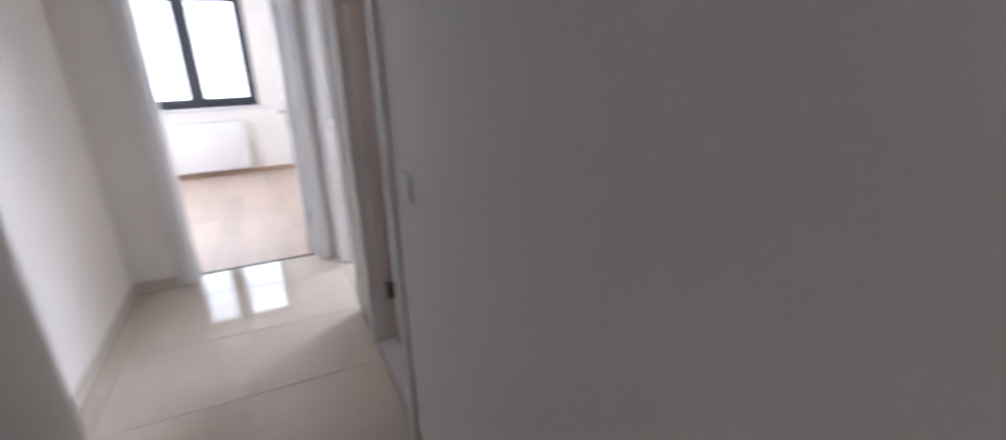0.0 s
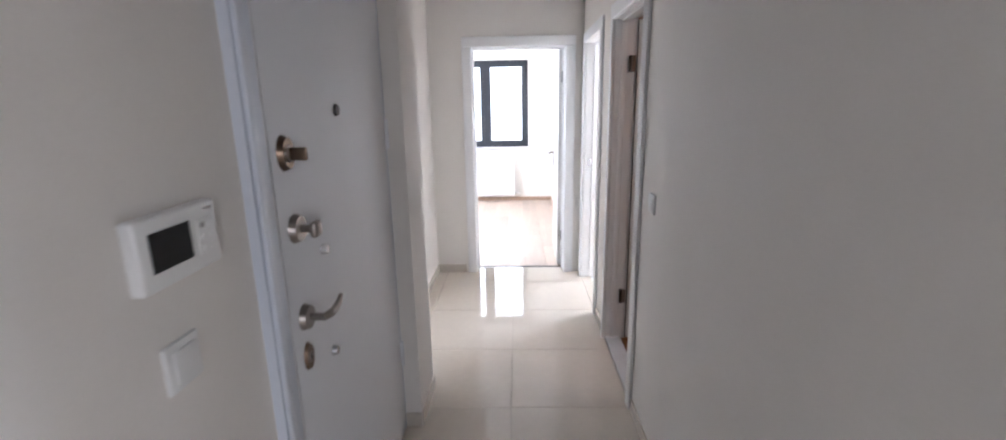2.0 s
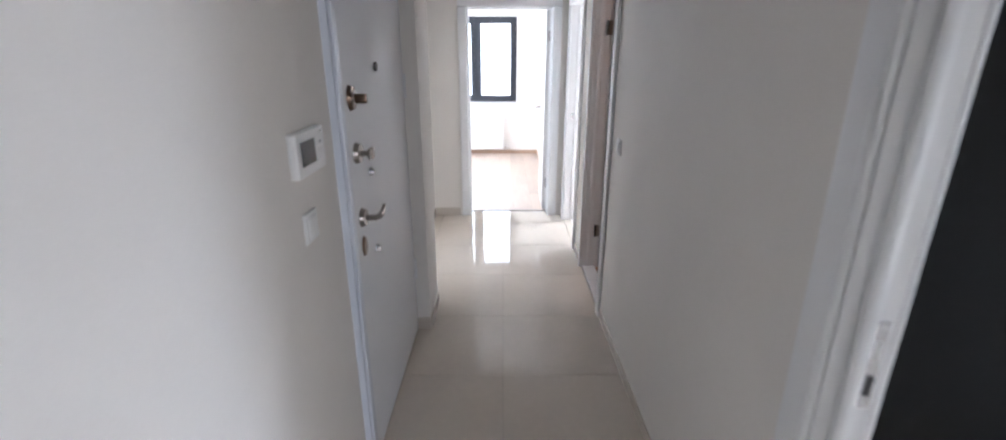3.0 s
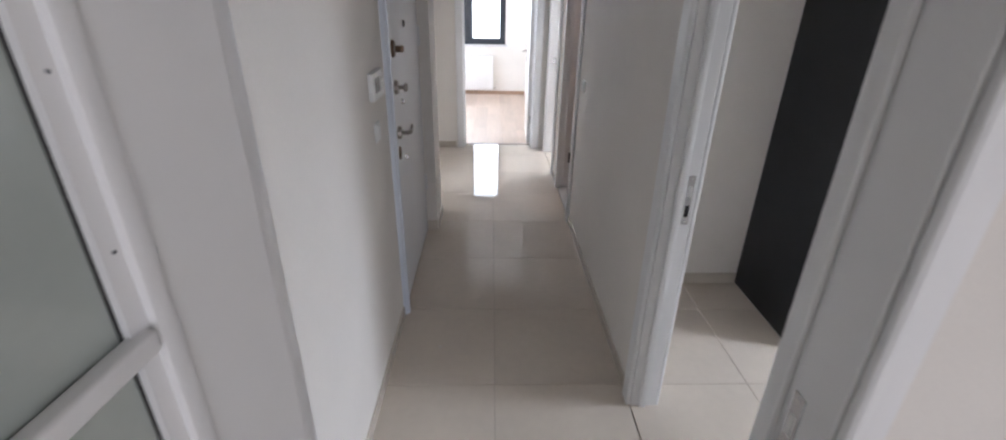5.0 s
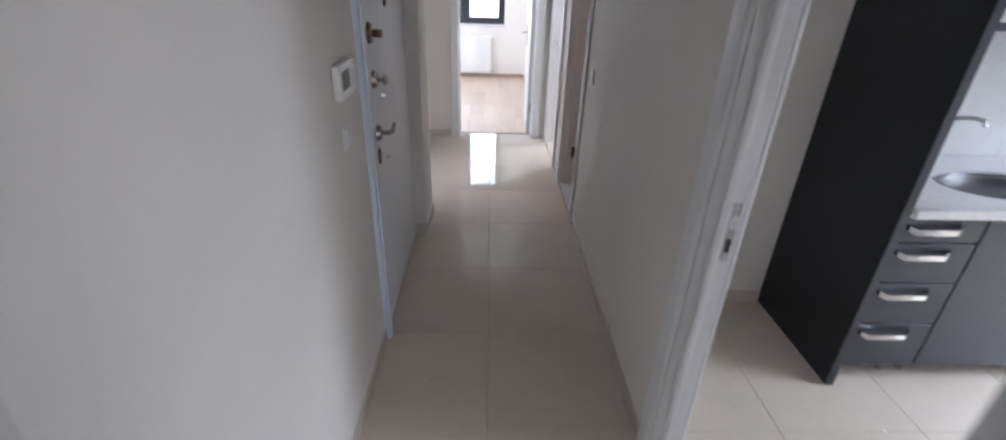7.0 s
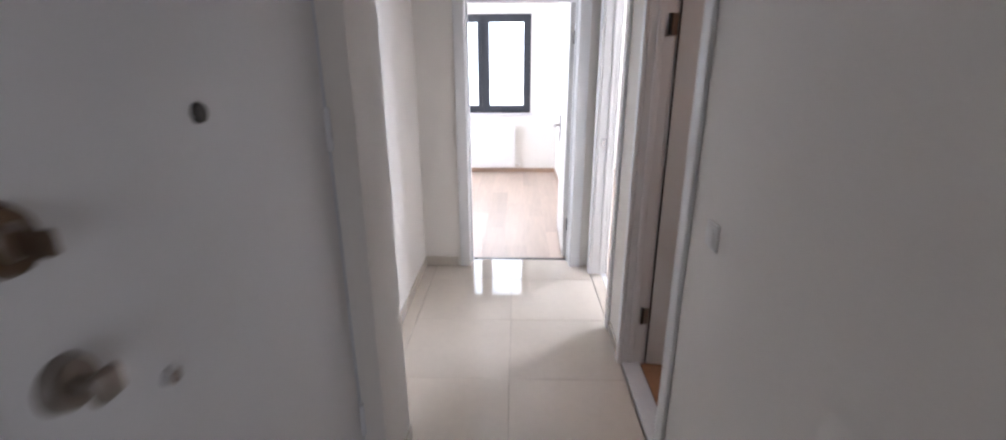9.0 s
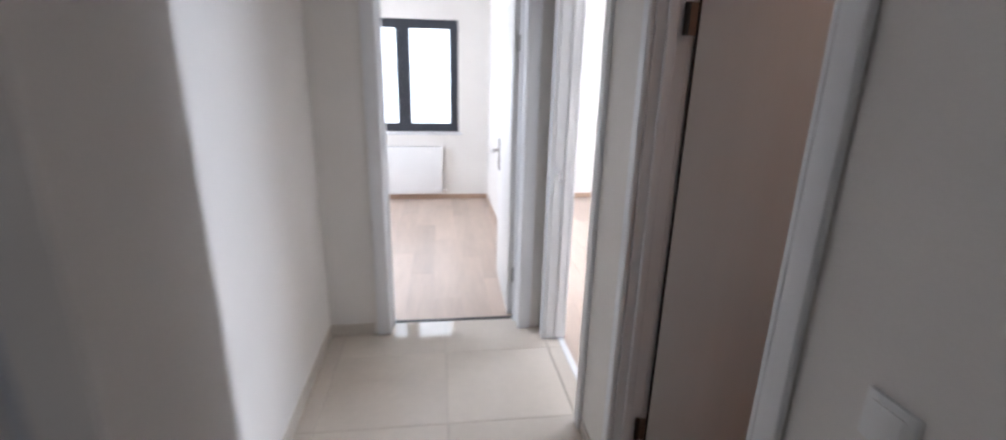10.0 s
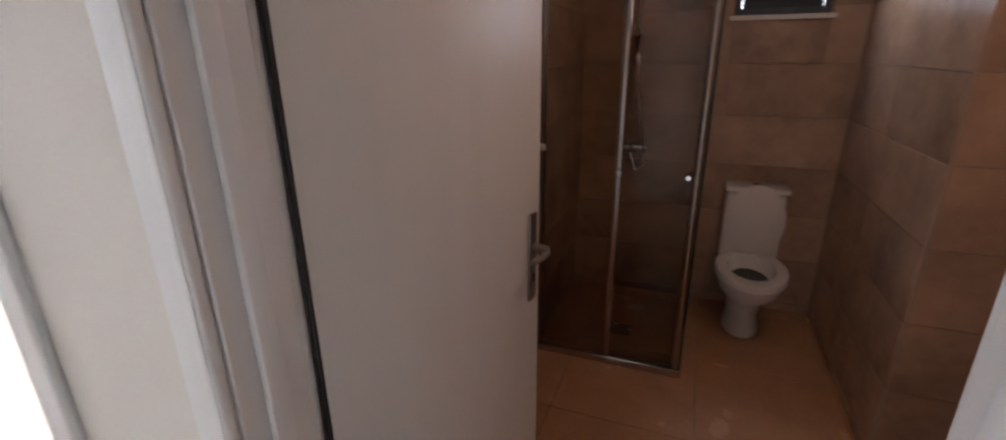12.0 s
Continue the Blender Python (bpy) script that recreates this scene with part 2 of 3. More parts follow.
# ---- walls ----
structure("wall_corridor_left", boxes(
    (-1.0, XL, YC1, 0.30, -0.01, H), (-1.0, XL, 0.30, 1.40, 2.09, H),
    (-1.0, -0.548, 1.40, 1.73, -0.01, H), (-1.0, XH, 1.73, YF, -0.01, H)), PAINT, "cream painted corridor wall with a shallow column", "wall")
structure("wall_entrance_outside", box(-1.12, -1.0, 0.1, 1.6, -0.01, H), PAINT, "plain wall closing the stair side", "wall")
o = LIN
structure("wall_corridor_right", boxes(
    (XR, XR + RT, YC1, KITCHEN[0] - o, -0.01, H), (XR, XR + RT, KITCHEN[0] - o, KITCHEN[1] + o, CLEAR + o, H),
    (XR, XR + RT, KITCHEN[1] + o, BATH[0] - o, -0.01, H), (XR, XR + RT, BATH[0] - o, BATH[1] + o, CLEAR + o, H),
    (XR, XR + RT, BATH[1] + o, ROOM[0] - o, -0.01, H), (XR, XR + RT, ROOM[0] - o, ROOM[1] + o, CLEAR + o, H),
    (XR, XR + RT, ROOM[1] + o, YF, -0.01, H)), PAINT, "cream painted corridor wall with three door openings", "wall")
FD = (-0.45, 0.335)
structure("wall_hall_end", boxes(
    (-2.7, FD[0] - o, YF, YF + 0.18, -0.01, H), (FD[0] - o, FD[1] + o, YF, YF + 0.18, CLEAR + o, H),
    (FD[1] + o, XR + RT, YF, YF + 0.18, -0.01, H)), PAINT, "cream painted end wall with a door opening", "wall")
CD = (-0.45, 0.325)
structure("wall_living_north", boxes(
    (-2.6, CD[0] - o, YC0, YC1, -0.01, H), (CD[0] - o, CD[1] + o, YC0, YC1, CLEAR + o, H),
    (CD[1] + o, 3.4, YC0, YC1, -0.01, H)), PAINT, "cream painted wall with the living room doorway", "wall")
WX0, WX1, WZ0, WZ1 = -1.22, 0.10, 0.84, 2.12
structure("wall_bedroom_window", boxes(
    (-2.7, WX0, YW, YW + 0.24, -0.01, H), (WX1, 0.66, YW, YW + 0.24, -0.01, H),
    (WX0, WX1, YW, YW + 0.24, -0.01, WZ0), (WX0, WX1, YW, YW + 0.24, WZ1, H)), PAINT, "cream painted bedroom wall round the window", "wall")
structure("wall_bedroom_right", box(0.46, 0.66, YF + 0.18, YW, -0.01, H), PAINT, "plain cream bedroom wall", "wall")
# Out-of-view opening made up to let the side fill in.
structure("wall_bedroom_left", boxes((-2.85, -2.7, YF, 4.7, -0.01, H), (-2.85, -2.7, 6.1, YW, -0.01, H), (-2.85, -2.7, 4.7, 6.1, -0.01, 0.845), (-2.85, -2.7, 4.7, 6.1, 2.12, H)), PAINT, "cream bedroom wall round an unseen opening added for the side fill", "wall")
structure("wall_side_room_far", box(0.66, 3.75, YW, YW + 0.15, -0.01, H), PAINT, "plain cream room wall", "wall")
structure("wall_side_room_east", boxes((3.6, 3.75, 2.5, 4.3, -0.01, H), (3.6, 3.75, 5.7, YW, -0.01, H), (3.6, 3.75, 4.3, 5.7, -0.01, 0.82), (3.6, 3.75, 4.3, 5.7, 2.2, H)), PAINT, "cream room wall round a window opening", "wall")
structure("wall_bath_north", box(XR + RT, 3.6, 2.51, 2.62, -0.01, H), PAINT, "plain cream wall behind bathroom tiles", "wall")
BWY0, BWY1, BWZ0, BWZ1 = 1.255, 1.705, 1.67, 2.12
structure("wall_bath_east", boxes((XB, XB + 0.16, 0.781, BWY0, -0.01, H), (XB, XB + 0.16, BWY1, 2.51, -0.01, H), (XB, XB + 0.16, BWY0, BWY1, -0.01, BWZ0), (XB, XB + 0.16, BWY0, BWY1, BWZ1, H)), PAINT, "bathroom outer wall with a small high window", "wall")
structure("wall_bath_south", boxes((XR + RT, 2.04, 0.781, 0.82, -0.01, H), (2.04, XB, 0.781, 1.08, -0.01, H)), PAINT, "wall behind bathroom tiles with a shallow step", "wall")
structure("wall_kitchen_back", box(XR + RT, 4.2, 0.64, 0.78, -0.01, H), PAINT, "cream painted kitchen wall", "wall")
structure("wall_kitchen_east", boxes((4.1, 4.25, -1.38, -1.25, -0.01, H), (4.1, 4.25, -0.3, 0.64, -0.01, H), (4.1, 4.25, -1.25, -0.3, -0.01, 0.45), (4.1, 4.25, -1.25, -0.3, 2.3, H)), PAINT, "kitchen wall round a balcony window opening", "wall")
structure("wall_kitchen_south", box(3.4, 4.2, YC0, YC1, -0.01, H), PAINT, "plain kitchen wall", "wall")
structure("wall_living_west", box(-2.75, -2.6, -5.7, YC1, -0.01, H), PAINT, "plain cream living room wall", "wall")
structure("wall_living_east", box(3.4, 3.55, -5.7, YC0, -0.01, H), PAINT, "plain cream living room wall", "wall")
structure("wall_living_south", boxes((-2.6, 0.3, -5.72, -5.55, -0.01, H), (2.7, 3.4, -5.72, -5.55, -0.01, H), (0.3, 2.7, -5.72, -5.55, -0.01, 0.5), (0.3, 2.7, -5.72, -5.55, 2.3, H)), PAINT, "living room wall round a wide window opening", "wall")

# ---- baseboards ----
for dims in ((XH, XH + 0.009, 1.74, YF - 0.009, 0, 0.075), (XH, FD[0] - 0.10, YF - 0.009, YF, 0, 0.075), (-0.548, -0.539, 1.402, 1.729, 0, 0.075),
             (XL, -0.549, 1.391, 1.40, 0, 0.075), (XL, XL + 0.009, YC1 + 0.02, 0.29, 0, 0.06), (XR - 0.009, XR, -0.27, 1.53, 0, 0.06),
             (XR - 0.009, XR, 2.36, 2.645, 0, 0.06), (XR + RT, 1.42, 0.631, 0.64, 0, 0.075)):
    structure("baseboard", box(*dims, 0.002, 1), SKIRT, "low polished beige tile skirting along the wall", "baseboard")
for dims in ((-2.69, 0.45, YW - 0.014, YW, 0, 0.06), (0.446, 0.46, 3.80, YW - 0.015, 0, 0.06), (0.66, 3.59, YW - 0.014, YW, 0, 0.06), (3.586, 3.6, 2.63, YW - 0.015, 0, 0.06)):
    structure("baseboard", box(*dims, 0.003, 1), WOODTRIM, "oak-coloured wooden skirting along the wall", "baseboard")
structure("threshold_trim", box(FD[0] + 0.001, FD[1] - 0.001, 3.722, 3.754, -0.01, 0.002, 0.0005, 1), DARKMETAL, "thin metal strip between tiles and laminate", "trim")
structure("threshold_trim", box(0.565, 0.60, ROOM[0] + 0.001, ROOM[1] - 0.001, -0.01, 0.004, 0.001, 1), LACQUER, "pale strip between tiles and laminate", "trim")
structure("bath_threshold", box(XR + 0.005, XR + RT - 0.01, BATH[0] + 0.001, BATH[1] - 0.001, -0.01, 0.012, 0.003, 1), MARBLE, "pale marble sill at the bathroom door", "trim")


# ---- doors ----
def handle_set(leaf, u, v, z, side, toward):
    """Lever handle on a long plate; side: which way it stands off along v; toward: which way the lever points along u."""
    plate = part("handle_plate", box(u - 0.02, u + 0.02, min(v, v + side * 0.008), max(v, v + side * 0.008), z - 0.15, z + 0.09, 0.003), NICKEL, leaf, "nickel handle plate", True)
    s = side
    part("lever", tube([(u, v + s * 0.006, z), (u, v + s * 0.045, z), (u + toward * 0.02, v + s * 0.055, z), (u + toward * 0.05, v + s * 0.055, z - 0.003), (u + toward * 0.092, v + s * 0.05, z - 0.002)], [0.010, 0.009, 0.010, 0.009, 0.007]), NICKEL, plate, "nickel lever", True)
    part("keyhole", box(u - 0.006, u + 0.006, min(v + s * 0.008, v + s * 0.0095), max(v + s * 0.008, v + s * 0.0095), z - 0.10, z - 0.075), BLACK, plate)


def door_set(name, m, w, depth, label, stop_at, strike=None, hinge=None, cws=(0.077, 0.077), plate_z=0.0):
    """Lining, casings, stop, and hardware for an opening of clear width w; local x along it, local y through the wall."""
    ob = empty(name, m, label, "door", "structure")
    part("lining", box(-LIN, 0, 0.001, depth - 0.001, -0.004, CLEAR + LIN, 0.002, 1), LACQUER, ob)
    part("lining", box(w, w + LIN, 0.001, depth - 0.001, -0.004, CLEAR + LIN, 0.002, 1), LACQUER, ob)
    part("lining", box(0, w, 0.001, depth - 0.001, CLEAR, CLEAR + LIN, 0.002, 1), LACQUER, ob)
    for a, b in ((-0.018, 0.0), (depth, depth + 0.018)):
        for x0, x1 in ((-0.003 - cws[0], -0.003), (w + 0.003, w + 0.003 + cws[1])):
            part("casing", box(x0, x1, a, b, -0.004, CLEAR + 0.003, 0.006, 3), LACQUER, ob, smooth=True)
            lip = (a - 0.0012, a + 0.004) if a < 0 else (b - 0.004, b + 0.0012)
            edge = (x1 - 0.018, x1 - 0.005) if x0 < 0 else (x0 + 0.005, x0 + 0.018)
            part("bead", box(*edge, *lip, -0.004, CLEAR + 0.002, 0.001, 2), LACQUER, ob, smooth=True)
        part("casing", box(-0.003 - cws[0], w + 0.003 + cws[1], a, b, CLEAR + 0.0035, CLEAR + 0.083, 0.006, 3), LACQUER, ob, smooth=True)
    s0, s1 = stop_at
    part("stop", box(0.0, 0.012, s0, s1, -0.003, CLEAR - 0.012, 0.003, 2), LACQUER, ob, smooth=True)
    part("stop", box(w - 0.012, w, s0, s1, -0.003, CLEAR - 0.012, 0.003, 2), LACQUER, ob, smooth=True)
    part("stop", box(0.0, w, s0, s1, CLEAR - 0.0118, CLEAR, 0.003, 2), LACQUER, ob, smooth=True)
    if strike:
        u, v = strike
        s = 1 if u < w / 2 else -1
        a, b = sorted((u, u + s * 0.0025))
        plate = part("strike_plate", box(a, b, v - 0.013, v + 0.013, 0.90 + plate_z, 1.09 + plate_z, 0.001, 1), STEEL, ob, "steel strike plate")
        a, b = sorted((u + s * 0.0026, u + s * 0.0034))
        part("latch_hole", box(a, b, v - 0.007, v + 0.007, 0.93 + plate_z, 0.975 + plate_z), BLACK, plate)
        part("bolt_hole", box(a, b, v - 0.007, v + 0.007, 1.01 + plate_z, 1.05 + plate_z), WHITE, plate)
        for z in (0.912 + plate_z, 1.078 + plate_z):
            part("screw", rod((a, v, z), (b + 0.0005, v, z), 0.004, n=8), CHROME, plate)
    if hinge:
        u, v = hinge
        for z in (0.30, 1.72):
            h = part("hinge", rod((u, v, z - 0.045), (u, v, z + 0.045), 0.009, n=12), DARKMETAL, ob, "dark metal hinge", True)
            part("hinge_plate", box(u - 0.004, u + 0.004, v - 0.03, v - 0.008, z - 0.045, z + 0.045, 0.001, 1), NICKEL, h)
    return ob


def leaf_part(door, m, w, label):
    """A flush leaf, local x from the hinge edge, local y its thickness."""
    leaf = part("leaf", box(0.002, w, 0, 0.04, 0.008, CLEAR - 0.004, 0.003, 2), LEAF, door, label, True)
    leaf.matrix_local = m
    return leaf


# rotation that sends local x to world +y and local y to world -x
R = XR + RT
door_set("door_1", pose(R, KITCHEN[0], 0, 0, 0, 90), KITCHEN[1] - KITCHEN[0], RT, "white lacquered kitchen door frame, open", (0.045, 0.075), strike=(KITCHEN[1] - KITCHEN[0], 0.025))
bath_door = door_set("door_2", pose(R, BATH[0], 0, 0, 0, 90), BATH[1] - BATH[0], RT, "white bathroom door standing open inwards", (0.045, 0.075), cws=(0.072, 0.055), hinge=(BATH[1] - BATH[0] - 0.012, 0.022))
leaf = leaf_part(bath_door, pose(BATH[1] - BATH[0] - 0.006, -0.020, 0, 0, 0, -98.4), 0.715, "off-white flush door leaf")
# Black strip paints the dark gap along the hinge edge.
part("gap_strip", box(-0.004, 0.0015, -0.0005, 0.007, 0.01, CLEAR - 0.01), RUBBER, leaf, "black strip painting the shaded hinge gap")
handle_set(leaf, 0.667, 0.0, 1.02, -1, -1)
handle_set(leaf, 0.667, 0.04, 1.02, 1, -1)
room_door = door_set("door_3", pose(R, ROOM[0], 0, 0, 0, 90), ROOM[1] - ROOM[0], RT, "white lacquered side room door frame, open", (0.03, 0.05), cws=(0.058, 0.072))
part("latch_plate", box(ROOM[1] - ROOM[0] - 0.0025, ROOM[1] - ROOM[0], 0.052, 0.080, 0.985, 1.04, 0.001, 1), STEEL, room_door, "small steel latch plate")
bed_door = door_set("door_4", pose(FD[0], YF, 0), FD[1] - FD[0], 0.18, "white bedroom door standing open inwards", (0.08, 0.13), hinge=(FD[1] - FD[0] - 0.010, 0.150))
leaf = leaf_part(bed_door, pose(FD[1] - FD[0] - 0.004, 0.165, 0, 0, 0, 88.5), 0.77, "white flush door leaf")
handle_set(leaf, 0.71, 0.04, 1.0, 1, -1)

living_door = door_set("door_5", pose(CD[0], YC0, 0), CD[1] - CD[0], YC1 - YC0, "white glazed living room door standing open", (0.10, 0.138), strike=(CD[1] - CD[0], 0.072), cws=(0.135, 0.055), plate_z=0.035)
GW = 0.76
glazed = part("leaf", boxes((0.0, 0.19, 0, 0.04, 0.008, CLEAR - 0.004), (GW - 0.13, GW, 0, 0.04, 0.008, CLEAR - 0.004), (0.19, GW - 0.13, 0, 0.04, 0.008, 0.20), (0.19, GW - 0.13, 0, 0.04, CLEAR - 0.14, CLEAR - 0.004)), LACQUER, living_door, "white glazed door leaf")
glazed.matrix_local = pose(0.018, 0.014, 0, 0, 0, -93.5)
part("glass_pane", box(0.185, GW - 0.125, 0.026, 0.032, 0.195, CLEAR - 0.135), FROST, glazed, "greenish frosted glass pane")
for z in (1.424,):
    part("glazing_bar", box(0.176, GW - 0.118, 0.033, 0.050, z - 0.010, z + 0.010, 0.004, 3), LACQUER, glazed, "chunky white rail", True)
for x0, x1 in ((0.150, 0.172), (GW - 0.125, GW - 0.10)):
    part("bead", box(x0, x1, 0.036, 0.047, 0.19, CLEAR - 0.13, 0.004, 2), LACQUER, glazed, smooth=True)
for x0, x1 in ((0.190, 0.192), (GW - 0.133, GW - 0.131)):
    part("gasket", box(x0, x1, 0.0322, 0.0340, 0.20, CLEAR - 0.14), RUBBER, glazed)
for z in (1.62, 1.74, 1.50, 1.2):
    part("pin", rod((0.18, 0.0402, z), (0.18, 0.0415, z), 0.0016, n=8), STEEL, glazed)

# entrance door
ent = empty("door_6", pose(XL, 0.30, 0), "closed pale grey steel security entrance door", "door", "structure")
part("frame", boxes((-0.12, 0.022, 0.0, 0.075, 0, 2.085), (-0.12, 0.006, 1.080, 1.098, 0, 2.085), (-0.12, 0.022, 0.075, 1.080, 2.03, 2.085)), STEEL_FRAME, ent, "bluish white steel frame")
part("frame_lip", box(0.0225, 0.034, 0.006, 0.030, 0, 2.08, 0.004), STEEL_FRAME, ent, "", True)
part("gasket", box(-0.05, 0.012, 0.0755, 0.0825, 0.004, 2.03), RUBBER, ent)
dleaf = part("leaf", box(-0.055, 0.008, 0.083, 1.077, 0.010, 2.026, 0.004), STEEL_DOOR, ent, "pale grey painted leaf", True)
part("leaf_panel", box(0.0082, 0.013, 0.105, 1.055, 0.03, 2.01, 0.003), STEEL_DOOR, dleaf, "", True)
fx = 0.0132


def disc(name, y, z, r, t, mat, parent, label="", sy=1.0):
    bm = rod((0, 0, 0), (t, 0, 0), r, r * 0.85, 24)
    bmesh.ops.transform(bm, matrix=Matrix.Translation((fx, y, z)) @ Matrix.Diagonal((1, sy, 1, 1)), verts=bm.verts)
    return part(name, bm, mat, parent, label, True)


disc("peephole", 0.52, 1.506, 0.018, 0.008, DARKMETAL, dleaf, "small dark peephole")
rose = disc("lock_rose", 0.165, 1.415, 0.042, 0.014, BRONZE, dleaf, "round bronze lock rose", 0.8)
part("inner_ring", rod((fx + 0.013, 0.165, 1.415), (fx + 0.017, 0.165, 1.415), 0.022, 0.020, 20), NICKEL, rose, "", True)
part("thumb_turn", box(fx + 0.016, fx + 0.056, 0.159, 0.171, 1.398, 1.428, 0.004), BRONZE, rose, "", True)
rose = disc("lock_rose", 0.178, 1.232, 0.036, 0.016, NICKEL, dleaf, "round nickel lock rose")
part("thumb_turn", rod((fx + 0.012, 0.178, 1.232), (fx + 0.045, 0.178, 1.232), 0.010, 0.010), NICKEL, rose, "", True)
part("turn_knob", box(fx + 0.043, fx + 0.060, 0.158, 0.198, 1.212, 1.252, 0.008, 3), NICKEL, rose, "", True)
rose = disc("handle_rose", 0.172, 1.005, 0.034, 0.016, NICKEL, dleaf, "nickel handle rose")
part("lever", tube([(fx + 0.012, 0.172, 1.005), (fx + 0.050, 0.172, 1.005), (fx + 0.058, 0.19, 1.005), (fx + 0.056, 0.225, 1.000), (fx + 0.054, 0.26, 1.004), (fx + 0.052, 0.29, 1.016)], [0.010, 0.010, 0.011, 0.010, 0.009, 0.006]), NICKEL, rose, "curved nickel lever", True)
plate = disc("cylinder_plate", 0.165, 0.90, 0.038, 0.008, BRONZE, dleaf, "oval bronze key plate", 0.6)
part("inner_ring", rod((fx + 0.0078, 0.165, 0.90), (fx + 0.0095, 0.165, 0.90), 0.015, 0.014, 20), NICKEL, plate, "", True)
part("keyhole", box(fx + 0.0096, fx + 0.0104, 0.162, 0.168, 0.892, 0.908), BLACK, plate)
for z in (1.40, 0.40):
    part("hinge_cover", rod((0.012, 1.078, z - 0.06), (0.012, 1.078, z + 0.06), 0.010, 0.010, 12), STEEL_DOOR, ent, "", True)
for z in (1.135, 0.83):
    part("cover_cap", rod((fx, 0.325, z), (fx + 0.014, 0.325, z), 0.015, 0.012, 16), STEEL, dleaf, "grey round cap", True)

# ---- bedroom window ----
win = empty("window_1", pose(0, YW, 0), "dark anthracite double window with bright daylight outside", "window", "structure")
fr0, fr1 = 0.05, 0.12
part("window_frame", boxes((WX0, WX0 + 0.05, fr0, fr1, WZ0, WZ1), (WX1 - 0.05, WX1, fr0, fr1, WZ0, WZ1), (WX0 + 0.05, WX1 - 0.05, fr0, fr1, WZ0, WZ0 + 0.05), (WX0 + 0.05, WX1 - 0.05, fr0, fr1, WZ1 - 0.05, WZ1), (-0.572, -0.512, fr0, fr1, WZ0 + 0.05, WZ1 - 0.05)), PVC, win)
for a, b in ((WX0 + 0.045, -0.567), (-0.517, WX1 - 0.045)):
    z0, z1 = WZ0 + 0.045, WZ1 - 0.045
    sash = part("sash", boxes((a, a + 0.055, fr0 - 0.018, fr0 + 0.04, z0, z1), (b - 0.055, b, fr0 - 0.018, fr0 + 0.04, z0, z1), (a + 0.055, b - 0.055, fr0 - 0.018, fr0 + 0.04, z0, z0 + 0.055), (a + 0.055, b - 0.055, fr0 - 0.018, fr0 + 0.04, z1 - 0.055, z1)), PVC, win)
    g = part("pane", box(a + 0.05, b - 0.05, fr0 + 0.01, fr0 + 0.016, z0 + 0.05, z1 - 0.05), GLASS, sash)
    g.visible_shadow = False
part("window_handle", tube([(-0.492, fr0 - 0.018, 1.45), (-0.492, fr0 - 0.055, 1.45), (-0.492, fr0 - 0.062, 1.43), (-0.492, fr0 - 0.062, 1.34)], 0.009), PVC, win, "dark window handle", True)
part("window_sill", box(WX0 - 0.05, WX1 + 0.05, -0.04, 0.05, WZ0 - 0.03, WZ0 - 0.001, 0.004), MARBLE, win, "white marble sill", True)


# ---- bright overcast sky beyond the windows ----
SKYGLOW = bpy.data.materials.new("overcast_sky")
SKYGLOW.use_nodes = True
sp = SKYGLOW.node_tree.nodes["Principled BSDF"]
sp.inputs["Base Color"].default_value = (0.8, 0.85, 0.9, 1)
sp.inputs["Emission Color"].default_value = (0.93, 0.96, 1.0, 1)
sp.inputs["Emission Strength"].default_value = 2.2
structure("backdrop_sky", box(-9, 8, 12.0, 12.1, -3, 9), SKYGLOW, "plain white overcast sky beyond the bedroom window", "sky")
structure("backdrop_sky", box(8.0, 8.1, -3, 6, -2, 8), SKYGLOW, "plain white overcast sky beyond the small window", "sky")

# ---- radiator ----
def panel_radiator():
    r = empty("radiator", pose(-0.50, 6.84, 0.085), "white enamelled panel radiator on the wall under the window", "radiator")
    part("front_panel", box(-0.395, 0.39, 0.0, 0.012, 0, 0.585, 0.004), ENAMEL, r, "", True)
    part("back_panel", box(-0.39, 0.385, 0.055, 0.066, 0.01, 0.575, 0.003), ENAMEL, r, "", True)
    part("side_cover", box(-0.398, -0.3955, 0.002, 0.068, 0.01, 0.58), ENAMEL, r)
    part("side_cover", box(0.3905, 0.393, 0.002, 0.068, 0.01, 0.58), ENAMEL, r)
    grille = part("top_grille", box(-0.394, 0.389, 0.013, 0.054, 0.570, 0.5845), ENAMEL, r)
    for k in range(24):
        x = -0.37 + k * 0.0315
        part("slot", box(x, x + 0.016, 0.018, 0.050, 0.5846, 0.5852), BLACK, grille)
    bm = bmesh.new()
    for k in range(25):
        x = -0.375 + k * 0.0312
        add_box(bm, x, x + 0.014, -0.0025, 0.0, 0.03, 0.555)
    part("panel_ribs", bm, ENAMEL, r)
    for x in (-0.25, 0.22):
        part("bracket", box(x, x + 0.03, 0.066, 0.0795, 0.05, 0.5), ENAMEL, r)
    valve = part("valve", rod((0.393, 0.035, 0.03), (0.45, 0.035, 0.03), 0.013), CHROME, r, "small chrome valve", True)
    part("pipe", tube([(0.445, 0.035, 0.03), (0.455, 0.045, 0.03), (0.455, 0.079, 0.03)], 0.009), WHITE, valve, "", True)
    return r


panel_radiator()


# ---- switches and intercom ----
def wall_switch(m, label):
    s = empty("light_switch", m, label, "switch", group="wall switches")
    part("cover_frame", box(-0.04, 0.04, -0.009, 0, -0.04, 0.04, 0.003), WHITE, s, "", True)
    part("rocker", box(-0.026, 0.026, -0.0135, -0.0092, -0.028, 0.028, 0.002), WHITE, s, "", True)
    return s


wall_switch(pose(XR, 1.352, 1.098, 0, 0, -90), "white square light switch on the cream wall")
